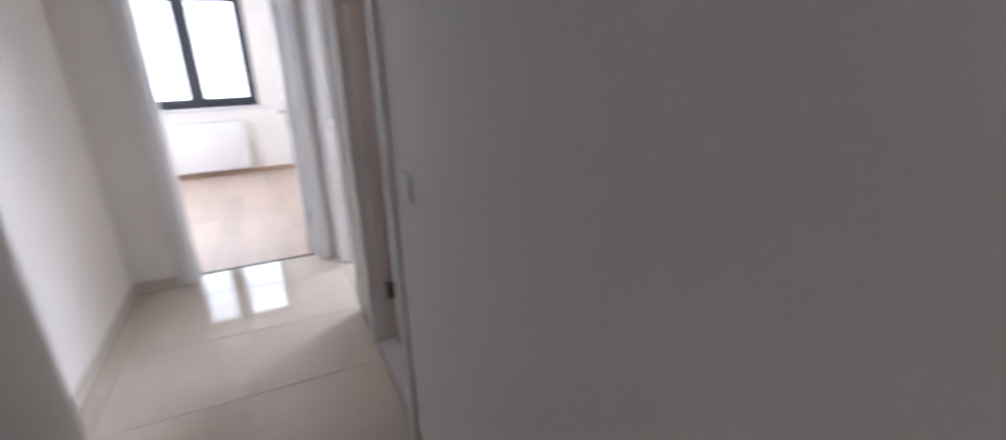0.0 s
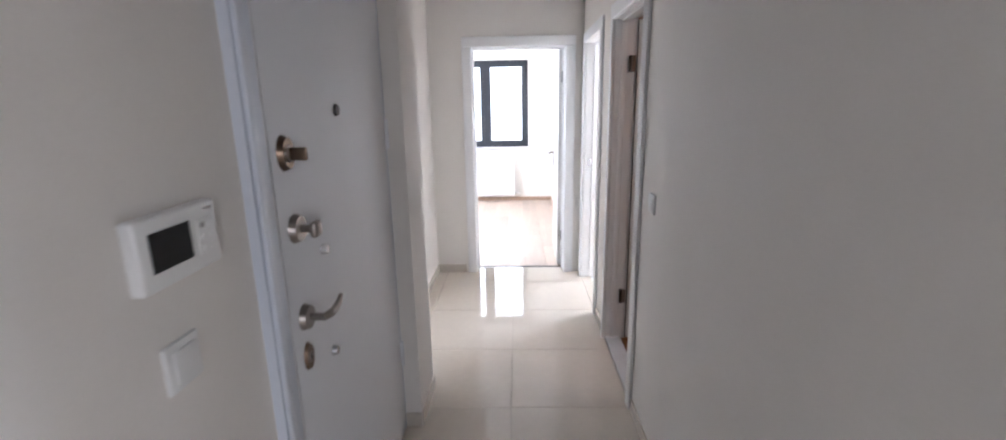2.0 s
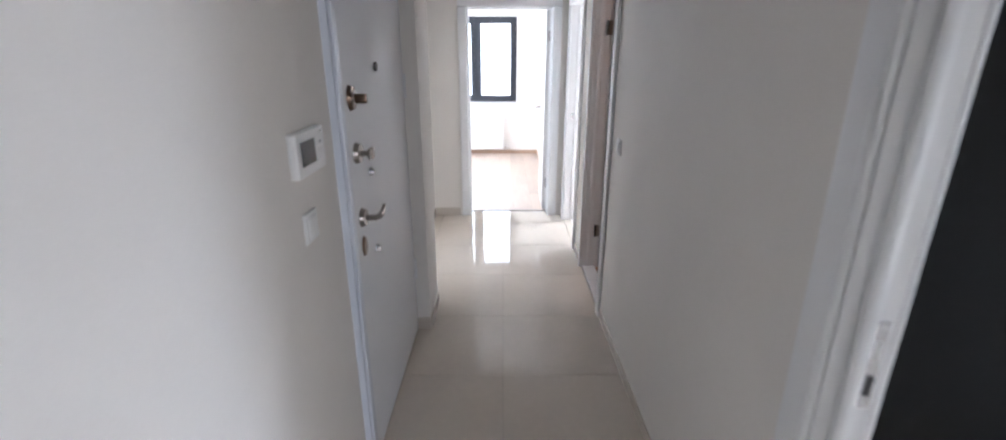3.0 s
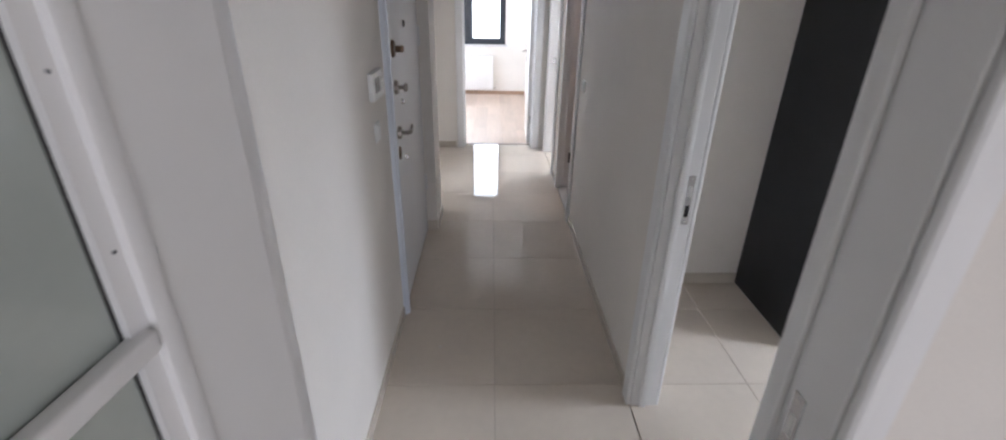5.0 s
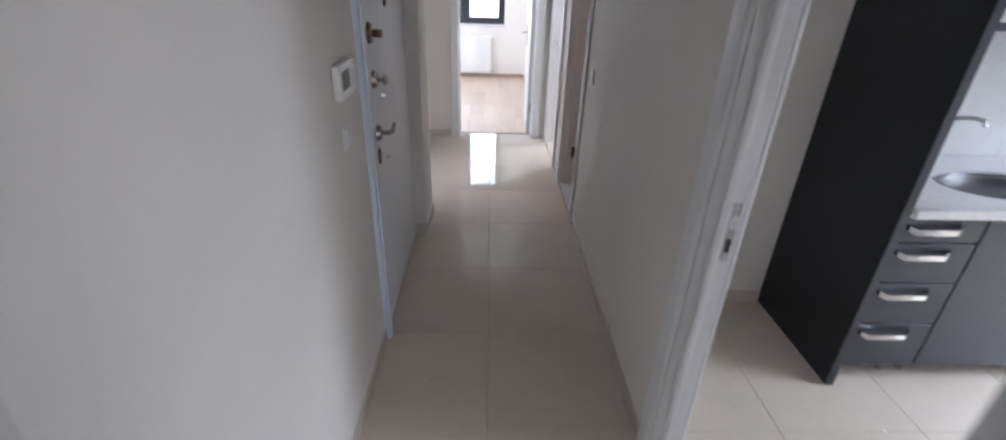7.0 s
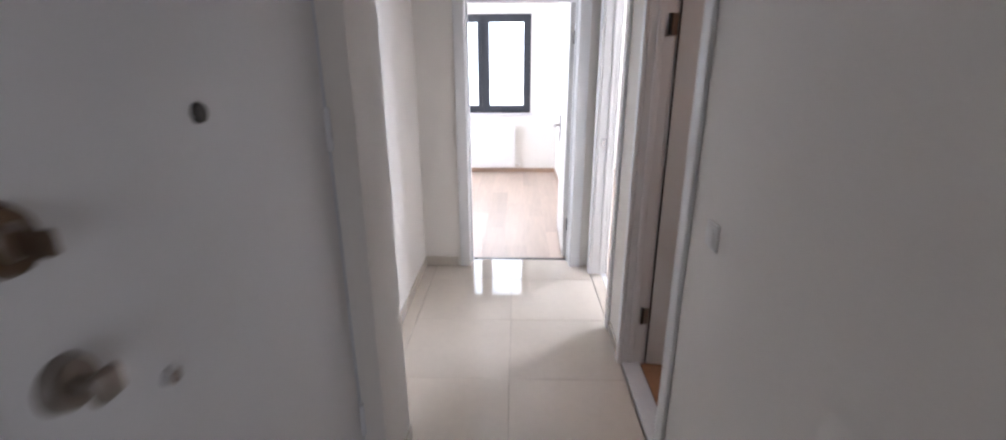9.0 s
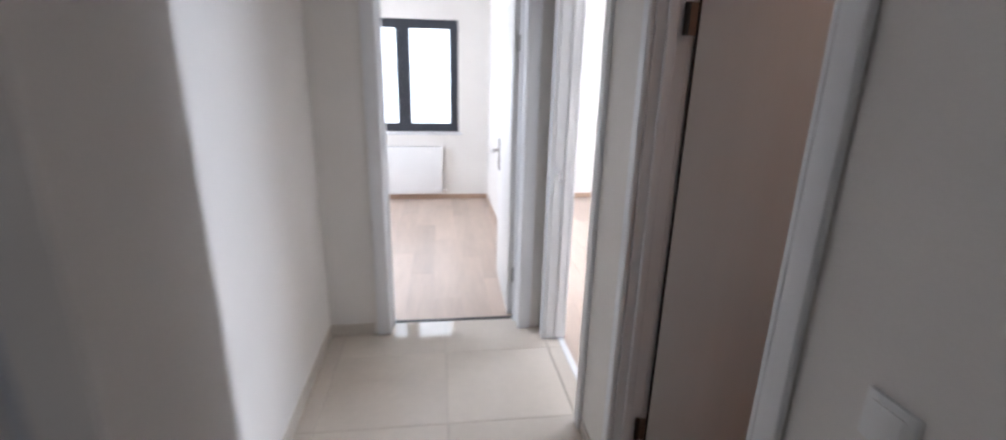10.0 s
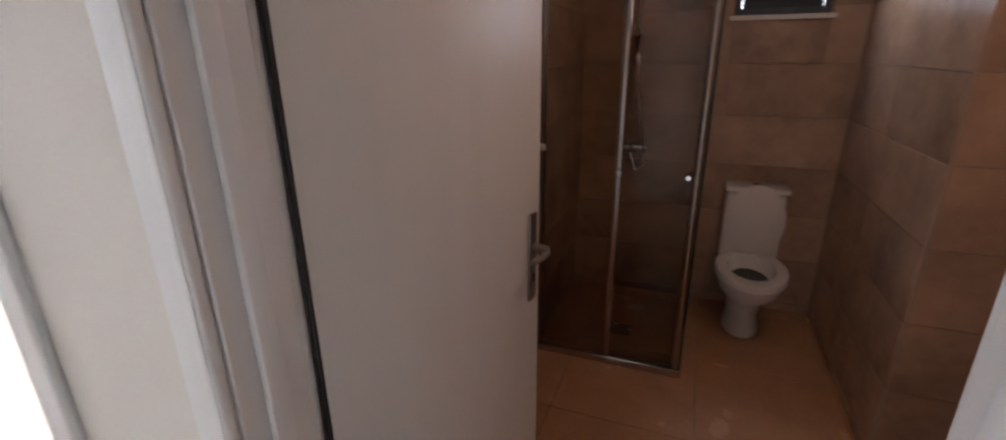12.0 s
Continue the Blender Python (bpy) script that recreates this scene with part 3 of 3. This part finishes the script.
wall_switch(pose(XL, 0.055, 1.12, 0, 0, 90), "white light switch under the door intercom")
wall_switch(pose(0.585, YC0, 1.0), "white light switch beside the living room doorway")

ic = empty("door_intercom", pose(XL, 0.078, 1.312, 0, 0, 90), "white video door intercom with a dark screen", "intercom")
part("housing", box(-0.095, 0.092, -0.024, 0.0, -0.054, 0.057, 0.006, 3), WHITE, ic, "", True)
part("screen", box(-0.071, 0.018, -0.0252, -0.0242, -0.026, 0.034), SCREEN, ic, "black glossy screen")
pad = part("keypad", box(0.034, 0.080, -0.0265, -0.0242, -0.030, 0.030, 0.001, 1), WHITE, ic)
for k, z in enumerate((-0.02, 0.0, 0.02)):
    part("button", rod((0.046, -0.0266, z), (0.046, -0.029, z), 0.005, n=12), STEEL if k == 2 else WHITE, pad)
    part("button", rod((0.066, -0.0266, z), (0.066, -0.029, z), 0.005, n=12), WHITE, pad)
part("maker_mark", box(0.056, 0.080, -0.0248, -0.0242, 0.042, 0.047), STEEL, ic, "small grey bar")

# ---- kitchen ----
KX, KY = 1.42, 0.02
tall = empty("end_panel", pose(KX, KY, 0), "tall matt black panel closing the kitchen units", "panel")
part("board", box(0.0, 0.036, -0.02, 0.618, 0.006, 2.35, 0.0015, 1), ANTHRACITE, tall)
part("edge_strip", box(0.001, 0.035, -0.0225, -0.0205, 0.008, 2.349), DRAWER, tall, "grey edging strip")
part("foot", box(0.004, 0.032, 0.0, 0.60, 0.0, 0.0055), LACQUER, tall, "pale strip at the base")


def bar_handle(parent, x, y, z, w):
    """A broad flat strap with sloping ends, standing off the front."""
    bm = bmesh.new()
    run = ((-w / 2, 0.0, 0.010), (-w / 2 + 0.004, -0.014, 0.004), (-w / 2 + 0.030, -0.030, -0.006), (w / 2 - 0.030, -0.030, -0.006), (w / 2 - 0.004, -0.014, 0.004), (w / 2, 0.0, 0.010))
    rings = [[bm.verts.new((x + u, y + v + e, z + h + f)) for e, f in ((0.0, -0.012), (0.006, -0.010), (0.006, 0.010), (0.0, 0.012))] for u, v, h in run]
    for p, q in zip(rings, rings[1:]):
        for k in range(4):
            bm.faces.new((p[k], p[(k + 1) % 4], q[(k + 1) % 4], q[k]))
    bm.faces.new(rings[0][::-1])
    bm.faces.new(rings[-1])
    part("handle", bm, STEEL, parent, "satin chrome strap handle", True)


def base_unit(x0, x1, fronts, label):
    u = empty("base_cabinet", pose(x0, KY, 0), label, "cabinet", group="kitchen base units")
    w = x1 - x0
    part("body", box(0.001, w - 0.001, 0.022, 0.58, 0.106, 0.858), ANTHRACITE, u)
    for z0, z1, full in fronts:
        f = part("drawer_front" if len(fronts) > 1 else "door", box(0.002, w - 0.002, 0.0, 0.020, z0 + 0.002, z1 - 0.002, 0.002, 1), DRAWER, u)
        if full:
            bar_handle(f, w / 2 - (0.045 if len(fronts) > 1 else w / 2 - 0.12), 0.0, z1 - 0.045, min(0.22, w - 0.1) if len(fronts) > 1 else 0.2)
    for x in (0.05, w - 0.05):
        for y in (0.10, 0.5):
            part("leg", rod((x, y, 0), (x, y, 0.106), 0.016, 0.013, 12), STEEL if y < 0.2 else BLACK, u, "", True)
    return u


base_unit(1.468, 1.800, ((0.745, 0.855, True), (0.555, 0.742, True), (0.345, 0.552, True), (0.108, 0.342, True)), "dark grey kitchen drawer unit with four chrome handles")
base_unit(1.804, 2.40, ((0.108, 0.855, False),), "dark grey sink cabinet under the white worktop")
base_unit(2.404, 3.0, ((0.108, 0.855, False),), "dark grey base cabinet under the white worktop")

top = empty("worktop", pose(0, 0, 0), "white speckled worktop with an undermount sink cutout", "worktop")
SX, SY, SRX, SRY = 2.05, 0.25, 0.28, 0.17
bm = bmesh.new()
n_ring = 48
x0, x1, y0, y1, zt, zb = 1.468, 3.0, -0.005, 0.632, 0.90, 0.86
outer, inner, low, olow = [], [], [], []
for k in range(n_ring):
    a = 2 * math.pi * k / n_ring
    c, s = math.cos(a), math.sin(a)
    t = min((((x1 - SX) if c > 0 else (SX - x0)) / abs(c)) if abs(c) > 1e-6 else 1e9, (((y1 - SY) if s > 0 else (SY - y0)) / abs(s)) if abs(s) > 1e-6 else 1e9)
    outer.append(bm.verts.new((SX + t * c, SY + t * s, zt)))
    olow.append(bm.verts.new((SX + t * c, SY + t * s, zb)))
    inner.append(bm.verts.new((SX + SRX * c, SY + SRY * s, zt)))
    low.append(bm.verts.new((SX + SRX * c, SY + SRY * s, zb)))
for k in range(n_ring):
    j = (k + 1) % n_ring
    bm.faces.new((inner[k], outer[k], outer[j], inner[j]))
    bm.faces.new((outer[k], olow[k], olow[j], outer[j]))
    bm.faces.new((inner[k], inner[j], low[j], low[k]))
    bm.faces.new((olow[k], low[k], low[j], olow[j]))
part("slab", bm, QUARTZ, top)
part("front_edge", box(1.468, 3.0, -0.012, -0.0055, 0.862, 0.899, 0.002, 1), QUARTZ, top)
sink = empty("sink", pose(SX, SY, 0.86), "oval stainless steel kitchen sink set in the worktop", "sink")
bm = bmesh.new()
rings = []
for z, f in ((0.030, 1.0), (0.0, 0.99), (-0.09, 0.93), (-0.135, 0.80), (-0.15, 0.55), (-0.152, 0.12)):
    rings.append([bm.verts.new((f * (SRX - 0.002) * math.cos(2 * math.pi * k / 40), f * (SRY - 0.002) * math.sin(2 * math.pi * k / 40), z)) for k in range(40)])
for a, b in zip(rings, rings[1:]):
    for k in range(40):
        bm.faces.new((a[k], b[k], b[(k + 1) % 40], a[(k + 1) % 40]))
bm.faces.new(rings[-1])
part("bowl", bm, STEEL, sink, "", True)
part("drain", rod((0, 0, -0.1515), (0, 0, -0.146), 0.035, 0.03, 20), CHROME, sink, "", True)
tap = empty("kitchen_tap", pose(1.845, 0.52, 0.90), "chrome kitchen tap with a curved spout", "tap")
part("body", rod((0, 0, 0), (0, 0, 0.055), 0.026, 0.020, 20), CHROME, tap, "", True)
part("spout", tube([(0, 0, 0.05), (0.005, -0.005, 0.10), (0.022, -0.02, 0.16), (0.05, -0.04, 0.205), (0.085, -0.065, 0.232), (0.125, -0.09, 0.238), (0.155, -0.11, 0.230), (0.162, -0.115, 0.205)], 0.010, 12), CHROME, tap, "", True)
for s in (-1, 1):
    k = part("tap_handle", rod((0, 0, 0.035), (s * 0.05, -0.012, 0.05), 0.010, 0.012, 12), CHROME, tap, "", True)
    part("grip", rod((s * 0.05, -0.012, 0.05), (s * 0.07, -0.016, 0.056), 0.018, 0.016, 10), CHROME, k, "", True)


def wall_unit(x0, x1):
    u = empty("wall_cabinet", pose(x0, 0.29, 1.50), "white wall cabinet with a dark strip under it", "cabinet", group="kitchen wall units")
    w = x1 - x0
    part("body", box(0.001, w - 0.001, 0.02, 0.34, 0.03, 0.75), LACQUER, u)
    part("light_strip", box(0.0, w, 0.0, 0.34, 0.0, 0.029), DRAWER, u, "dark strip")
    d = part("door", box(0.002, w - 0.002, 0.0, 0.019, 0.031, 0.75, 0.002, 1), LACQUER, u, "white gloss door")
    part("handle", tube([(0.05, 0.0, 0.07), (0.05, -0.025, 0.075), (0.065, -0.03, 0.085), (0.16, -0.03, 0.085), (0.175, -0.025, 0.075), (0.175, 0.0, 0.07)], 0.007, 8), CHROME, d, "chrome handle", True)


for x in (1.468, 1.87, 2.27, 2.67):
    wall_unit(x, x + 0.40)

# ---- bathroom ----
toilet = empty("toilet", pose(2.985, 1.475, 0), "white ceramic toilet with its lid raised", "toilet")
part("foot", loft([(-0.02, 0, 0.0, 0.17, 0.10), (-0.02, 0, 0.03, 0.17, 0.10), (-0.02, 0, 0.12, 0.15, 0.085), (-0.06, 0, 0.22, 0.18, 0.11), (-0.13, 0, 0.31, 0.25, 0.16), (-0.14, 0, 0.375, 0.27, 0.178), (-0.14, 0, 0.39, 0.265, 0.172), (-0.15, 0, 0.391, 0.17, 0.116), (-0.15, 0, 0.36, 0.155, 0.105), (-0.14, 0, 0.29, 0.11, 0.08), (-0.12, 0, 0.24, 0.05, 0.045)]), CERAMIC, toilet, "white pedestal bowl", True)
bm = bmesh.new()
prof = ((0.0, 1.0), (0.018, 0.985), (0.020, 0.80), (0.016, 0.66), (0.0, 0.64))
rings = [[bm.verts.new((-0.15 + 0.262 * f * math.cos(2 * math.pi * k / 36), 0.178 * f * math.sin(2 * math.pi * k / 36), 0.392 + z)) for k in range(36)] for z, f in prof]
for a, b in zip(rings, rings[1:]):
    for k in range(36):
        bm.faces.new((a[k], a[(k + 1) % 36], b[(k + 1) % 36], b[k]))
part("seat", bm, CERAMIC, toilet, "white seat ring", True)
# Water disc raised and widened; its black also paints the shadow under the seat.
part("bowl_water_shade", loft([(-0.15, 0, 0.340, 0.138, 0.096), (-0.15, 0, 0.341, 0.138, 0.096)]), SCREEN, toilet, "black disc in the bowl for its water and the shadow under the seat")
part("cistern", box(0.06, 0.222, -0.152, 0.152, 0.36, 0.757, 0.03, 4), CERAMIC, toilet, "", True)
part("cistern_lid", box(0.052, 0.2215, -0.160, 0.160, 0.758, 0.787, 0.010, 3), CERAMIC, toilet, "", True)
part("flush_button", rod((0.14, 0, 0.7875), (0.14, 0, 0.794), 0.022, 0.02, 20), CHROME, toilet, "", True)
lid = loft([(-0.0, 0, 0.0, 0.212, 0.150), (-0.0, 0, 0.008, 0.216, 0.154), (0, 0, 0.016, 0.203, 0.141)], 36)
bmesh.ops.transform(lid, matrix=Matrix.Translation((0.036, 0, 0.603)) @ Matrix.Rotation(radians(-96), 4, "Y"), verts=lid.verts)
part("lid", lid, CERAMIC, toilet, "raised white lid", True)

SHX, SHY0, SHY1, SHH = 2.318, 1.788, 2.50, 1.92
shower = empty("shower_cabin", pose(0, 0, 0), "square shower enclosure with glass and polished aluminium frame", "shower")
part("bottom_rail", box(SHX - 0.02, SHX + 0.02, SHY0 - 0.02, SHY1, 0.0, 0.045, 0.008, 2), ALU, shower, "", True)
part("bottom_rail", box(SHX + 0.021, XB - 0.012, SHY0 - 0.02, SHY0 + 0.02, 0.0, 0.045, 0.008, 2), ALU, shower, "", True)
part("top_rail", box(SHX - 0.02, SHX + 0.02, SHY0 - 0.02, SHY1, SHH, SHH + 0.045, 0.008, 2), ALU, shower, "", True)
part("top_rail", box(SHX + 0.021, XB - 0.012, SHY0 - 0.02, SHY0 + 0.02, SHH, SHH + 0.045, 0.008, 2), ALU, shower, "", True)
part("wall_profile", box(SHX - 0.016, SHX + 0.016, SHY1 - 0.03, SHY1 - 0.0005, 0.046, SHH - 0.001, 0.004), ALU, shower, "", True)
part("wall_profile", box(XB - 0.04, XB - 0.013, SHY0 - 0.016, SHY0 + 0.016, 0.046, SHH - 0.001, 0.004), ALU, shower, "", True)
part("corner_post", rod((SHX, SHY0 + 0.012, 0.046), (SHX, SHY0 + 0.012, SHH - 0.001), 0.017, 0.017, 20), ALU, shower, "", True)
part("door_edge", box(SHX + 0.018, SHX + 0.085, SHY0 - 0.016, SHY0 + 0.012, 0.046, SHH - 0.001, 0.004), DARKMETAL, shower, "dark door seal", True)
part("mid_profile", box(SHX - 0.016, SHX + 0.016, 2.115, 2.145, 0.046, SHH - 0.001, 0.004), ALU, shower, "", True)
for dims in ((SHX - 0.004, SHX + 0.002, 2.145, SHY1 - 0.02), (SHX + 0.004, SHX + 0.010, SHY0 + 0.02, 2.14)):
    part("glass_panel", box(dims[0], dims[1], dims[2], dims[3], 0.05, SHH - 0.002), SMOKED, shower, "clear glass panel")
part("glass_panel", box(SHX + 0.02, XB - 0.04, SHY0 - 0.003, SHY0 + 0.003, 0.05, SHH - 0.002), SMOKED, shower, "clear glass panel")
for y in (1.835, 2.118):
    part("knob", rod((SHX - 0.05, y, 0.995), (SHX + 0.03, y, 0.995), 0.011, 0.011), CHROME, shower, "chrome knob", True)
structure("floor_drain", box(2.60, 2.72, 2.05, 2.17, -0.001, 0.004, 0.001, 1), STEEL, "square steel shower drain", "drain")

hs = empty("hand_shower", pose(XB - 0.013, 2.18, 0), "chrome hand shower on a wall rail", "shower head")
part("rail", rod((-0.05, 0, 1.12), (-0.05, 0, 1.80), 0.011), CHROME, hs, "", True)
for z in (1.14, 1.78):
    part("rail_mount", rod((0.0, 0, z), (-0.055, 0, z), 0.015), CHROME, hs, "", True)
part("holder", box(-0.09, -0.035, -0.02, 0.02, 1.42, 1.48, 0.006), CHROME, hs, "", True)
part("head", rod((-0.09, 0, 1.50), (-0.15, 0, 1.60), 0.014, 0.045, 20), CHROME, hs, "", True)
part("hose", tube([(-0.10, 0, 1.46), (-0.10, -0.03, 1.25), (-0.09, -0.07, 1.0), (-0.08, -0.08, 0.85), (-0.07, -0.04, 0.82), (-0.06, 0.0, 0.92)], 0.008), CHROME, hs, "", True)
mixer = empty("shower_mixer", pose(XB - 0.013, 2.18, 0.95), "chrome shower mixer tap on the tiled wall", "tap")
part("body", rod((-0.05, -0.09, 0), (-0.05, 0.09, 0), 0.020), CHROME, mixer, "", True)
part("lever", rod((-0.055, 0, 0.01), (-0.14, 0, 0.05), 0.014, 0.008), CHROME, mixer, "", True)
for s in (-0.075, 0.075):
    part("inlet", rod((0.0, s, 0), (-0.05, s, 0), 0.014), CHROME, mixer, "", True)

tr = empty("towel_radiator", pose(1.80, 2.44, 1.18), "white ladder towel radiator on the tiled wall", "radiator")
for x in (0.0, 0.23):
    part("upright", rod((x, 0, 0), (x, 0, 0.80), 0.014), ENAMEL, tr, "", True)
    for z in (0.06, 0.74):
        part("bracket", rod((x, 0, z), (x, 0.059, z), 0.010), ENAMEL, tr, "", True)
for z in (0.03, 0.065, 0.10, 0.135, 0.28, 0.315, 0.35, 0.50, 0.535, 0.57, 0.605, 0.73, 0.765):
    part("rung", rod((-0.02, -0.02, z), (0.25, -0.02, z), 0.010, n=12), ENAMEL, tr, "", True)
for x in (0.0, 0.23):
    valve = part("valve", rod((x, 0, 0), (x, 0, -0.05), 0.013), DARKMETAL, tr, "dark valve", True)
    part("valve_cap", rod((x, -0.012, -0.045), (x, -0.055, -0.045), 0.016, 0.014), WHITE, valve, "white cap", True)
    part("pipe", rod((x, 0.012, -0.045), (x, 0.057, -0.045), 0.009), CHROME, valve, "", True)

bw = empty("window_2", pose(XB, 0, 0), "small dark bathroom window tilted open", "window", "structure")
part("window_frame", boxes((0.03, 0.09, BWY0, BWY0 + 0.035, BWZ0, BWZ1), (0.03, 0.09, BWY1 - 0.035, BWY1, BWZ0, BWZ1), (0.03, 0.09, BWY0 + 0.035, BWY1 - 0.035, BWZ0, BWZ0 + 0.035), (0.03, 0.09, BWY0 + 0.035, BWY1 - 0.035, BWZ1 - 0.035, BWZ1)), PVC, bw)
part("window_sill", box(-0.03, 0.03, BWY0 - 0.02, BWY1 + 0.02, BWZ0 - 0.025, BWZ0 - 0.001, 0.003, 1), SKIRT, bw, "beige sill")
tilt = part("sash", boxes((-0.02, 0.02, BWY0 + 0.04, BWY0 + 0.085, 0, 0.36), (-0.02, 0.02, BWY1 - 0.085, BWY1 - 0.04, 0, 0.36), (-0.02, 0.02, BWY0 + 0.085, BWY1 - 0.085, 0, 0.05), (-0.02, 0.02, BWY0 + 0.085, BWY1 - 0.085, 0.31, 0.36)), PVC, bw, "dark sash tilted inwards")
tilt.matrix_local = pose(0.055, 0, BWZ0 + 0.04, 0, -14, 0)
g = part("pane", box(0.055, 0.060, BWY0 + 0.03, BWY1 - 0.03, BWZ0 + 0.03, BWZ1 - 0.03), GLASS, bw)
g.visible_shadow = False

# Unseen fixture made up to carry the added warm fill.
cl = empty("added_ceiling_light", pose(1.45, 1.35, H), "round white ceiling lamp, unseen, added to go with the warm fill", "lamp")
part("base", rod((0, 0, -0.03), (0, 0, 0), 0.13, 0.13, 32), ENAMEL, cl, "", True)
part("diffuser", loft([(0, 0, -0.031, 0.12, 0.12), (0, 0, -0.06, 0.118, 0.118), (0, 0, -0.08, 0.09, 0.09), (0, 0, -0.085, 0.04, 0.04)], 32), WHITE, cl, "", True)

for x, y, size in ((-0.40, 0.02, 0.006), (1.52, -0.25, 0.007), (0.86, -0.62, 0.004)):
    bm = bmesh.new()
    bmesh.ops.create_icosphere(bm, subdivisions=1, radius=size)
    bmesh.ops.transform(bm, matrix=Matrix.Translation((x, y, size * 0.45)) @ Matrix.Diagonal((1.3, 0.8, 0.5, 1)), verts=bm.verts)
    tagged(part("plaster_crumb", bm, WHITE), "tiny white plaster crumb lying on the floor tiles", "debris", "crumbs on the floor")

# ---- tiles and planks ----
J = 0.0019
for xa, xb, ya, yb in ((XH, XR, YC1, 3.72), (XR, 4.1, -1.37, 0.64)):
    for a, b in cuts(xa, xb, -0.12, 0.6):
        for c, d in cuts(ya, yb, -0.25, 0.6):
            piece("tile", TILE, floor, Matrix.Translation(((a + b) / 2, (c + d) / 2, 0)), b - a - J, d - c - J, 0.009)
for c, d in cuts(2.71, 3.45, -0.25, 0.6):
    piece("tile", TILE, floor, Matrix.Translation((0.525, (c + d) / 2, 0.0)), 0.078, d - c - J, 0.009)
for xa, xb, ya, yb in ((-2.6, 3.4, -5.55, YC1),):
    for a, b in cuts(xa, xb, -0.12, 0.6):
        for c, d in cuts(ya, yb, -0.25, 0.6):
            piece("tile", TILE, floor_living, Matrix.Translation(((a + b) / 2, (c + d) / 2, 0)), b - a - J, d - c - J, 0.009)


def planks(parent, xa, xb, ya, yb):
    for k, (a, b) in enumerate(cuts(xa, xb, xa, 0.193)):
        for c, d in cuts(ya, yb, ya - (k * 0.47) % 1.28, 1.28):
            piece("plank", WOOD, parent, Matrix.Translation(((a + b) / 2, (c + d) / 2, 0.0)), b - a - 0.0008, d - c - 0.0008, 0.0075, 0.0008)


planks(floor_bedroom, -2.7, 0.46, 3.755, YW)
planks(floor_room, 0.60, 3.6, 2.62, YW)

for a, b in cuts(R, XB, 0.70, 0.6):
    for c, d in cuts(0.82, 2.51, 1.10, 0.6):
        piece("tile", BFLOOR, floor_bath, Matrix.Translation(((a + b) / 2, (c + d) / 2, 0)), b - a - 0.003, d - c - 0.003, 0.009)


def wall_tiles(name, label, frame_m, width, height, step, row, z0=0.0, hole=None):
    """Tiles on a wall: local x along it, local y up, local z out of it."""
    base = bmesh.new()
    add_box(base, 0, width, 0, height, 0.0, 0.0055)
    if hole:
        base.free()
        base = boxes((0, hole[0], 0, height, 0, 0.0055), (hole[1], width, 0, height, 0, 0.0055), (hole[0], hole[1], 0, hole[2], 0, 0.0055), (hole[0], hole[1], hole[3], height, 0, 0.0055))
    back = structure(name, base, BGROUT, label, "wall")
    back.matrix_world = frame_m
    for k, (c, d) in enumerate(cuts(0, height, z0, row)):
        for a, b in cuts(0, width, -(k % 2) * step / 2, step):
            spans = [(a, b, c, d)]
            if hole and b > hole[0] and a < hole[1] and d > hole[2] and c < hole[3]:
                spans = [(a, hole[0], c, d), (hole[1], b, c, d), (max(a, hole[0]), min(b, hole[1]), c, hole[2]), (max(a, hole[0]), min(b, hole[1]), hole[3], d)]
            for p, q, r, s in spans:
                if q - p > 0.012 and s - r > 0.012:
                    piece("tile", BTILE, back, frame_m @ Matrix.Translation(((p + q) / 2, (r + s) / 2, 0.012)), q - p - 0.003, s - r - 0.003, 0.008)


def axes(o, u, w):
    """A frame at o with local x along u, local y up and local z along w."""
    m = Matrix((u, (0, 0, 1), w)).transposed().to_4x4()
    m.translation = o
    return m


wall_tiles("wall_tiles_east", "taupe glazed wall tiles behind the toilet", axes((XB, 1.081, 0), (0, 1, 0), (-1, 0, 0)), 1.428, H, 1.2, 0.2755, 0.05, (BWY0 - 1.081, BWY1 - 1.081, BWZ0, BWZ1))
wall_tiles("wall_tiles_north", "taupe glazed wall tiles beside the shower", axes((R + 0.001, 2.51, 0), (1, 0, 0), (0, -1, 0)), XB - R - 0.015, H, 1.2, 0.2755, 0.05)
wall_tiles("wall_tiles_south", "taupe glazed wall tiles beside the toilet", axes((2.027, 1.08, 0), (1, 0, 0), (0, 1, 0)), XB - 2.04, H, 1.2, 0.2755, 0.05)
wall_tiles("wall_tiles_shaft", "taupe glazed wall tiles on the shaft", axes((2.04, 0.834, 0), (0, 1, 0), (-1, 0, 0)), 0.258, H, 1.2, 0.2755, 0.05)
wall_tiles("wall_tiles_south", "taupe glazed wall tiles near the door", axes((R + 0.001, 0.82, 0), (1, 0, 0), (0, 1, 0)), 1.43, H, 1.2, 0.2755, 0.05)

splash = structure("backsplash", box(1.467, 3.0, 0.634, 0.6399, 0.901, 1.52), SPLASH, "white handmade-look splashback tiles", "tiles")
for k, (c, d) in enumerate(cuts(0.902, 1.52, 0.902, 0.075)):
    for a, b in cuts(1.468, 3.0, 1.468 - (k % 2) * 0.075, 0.15):
        piece("tile", SPLASH, splash, axes(((a + b) / 2, 0.6322, (c + d) / 2), (1, 0, 0), (0, -1, 0)), b - a - 0.0015, d - c - 0.0015, 0.0015, 0.0005)
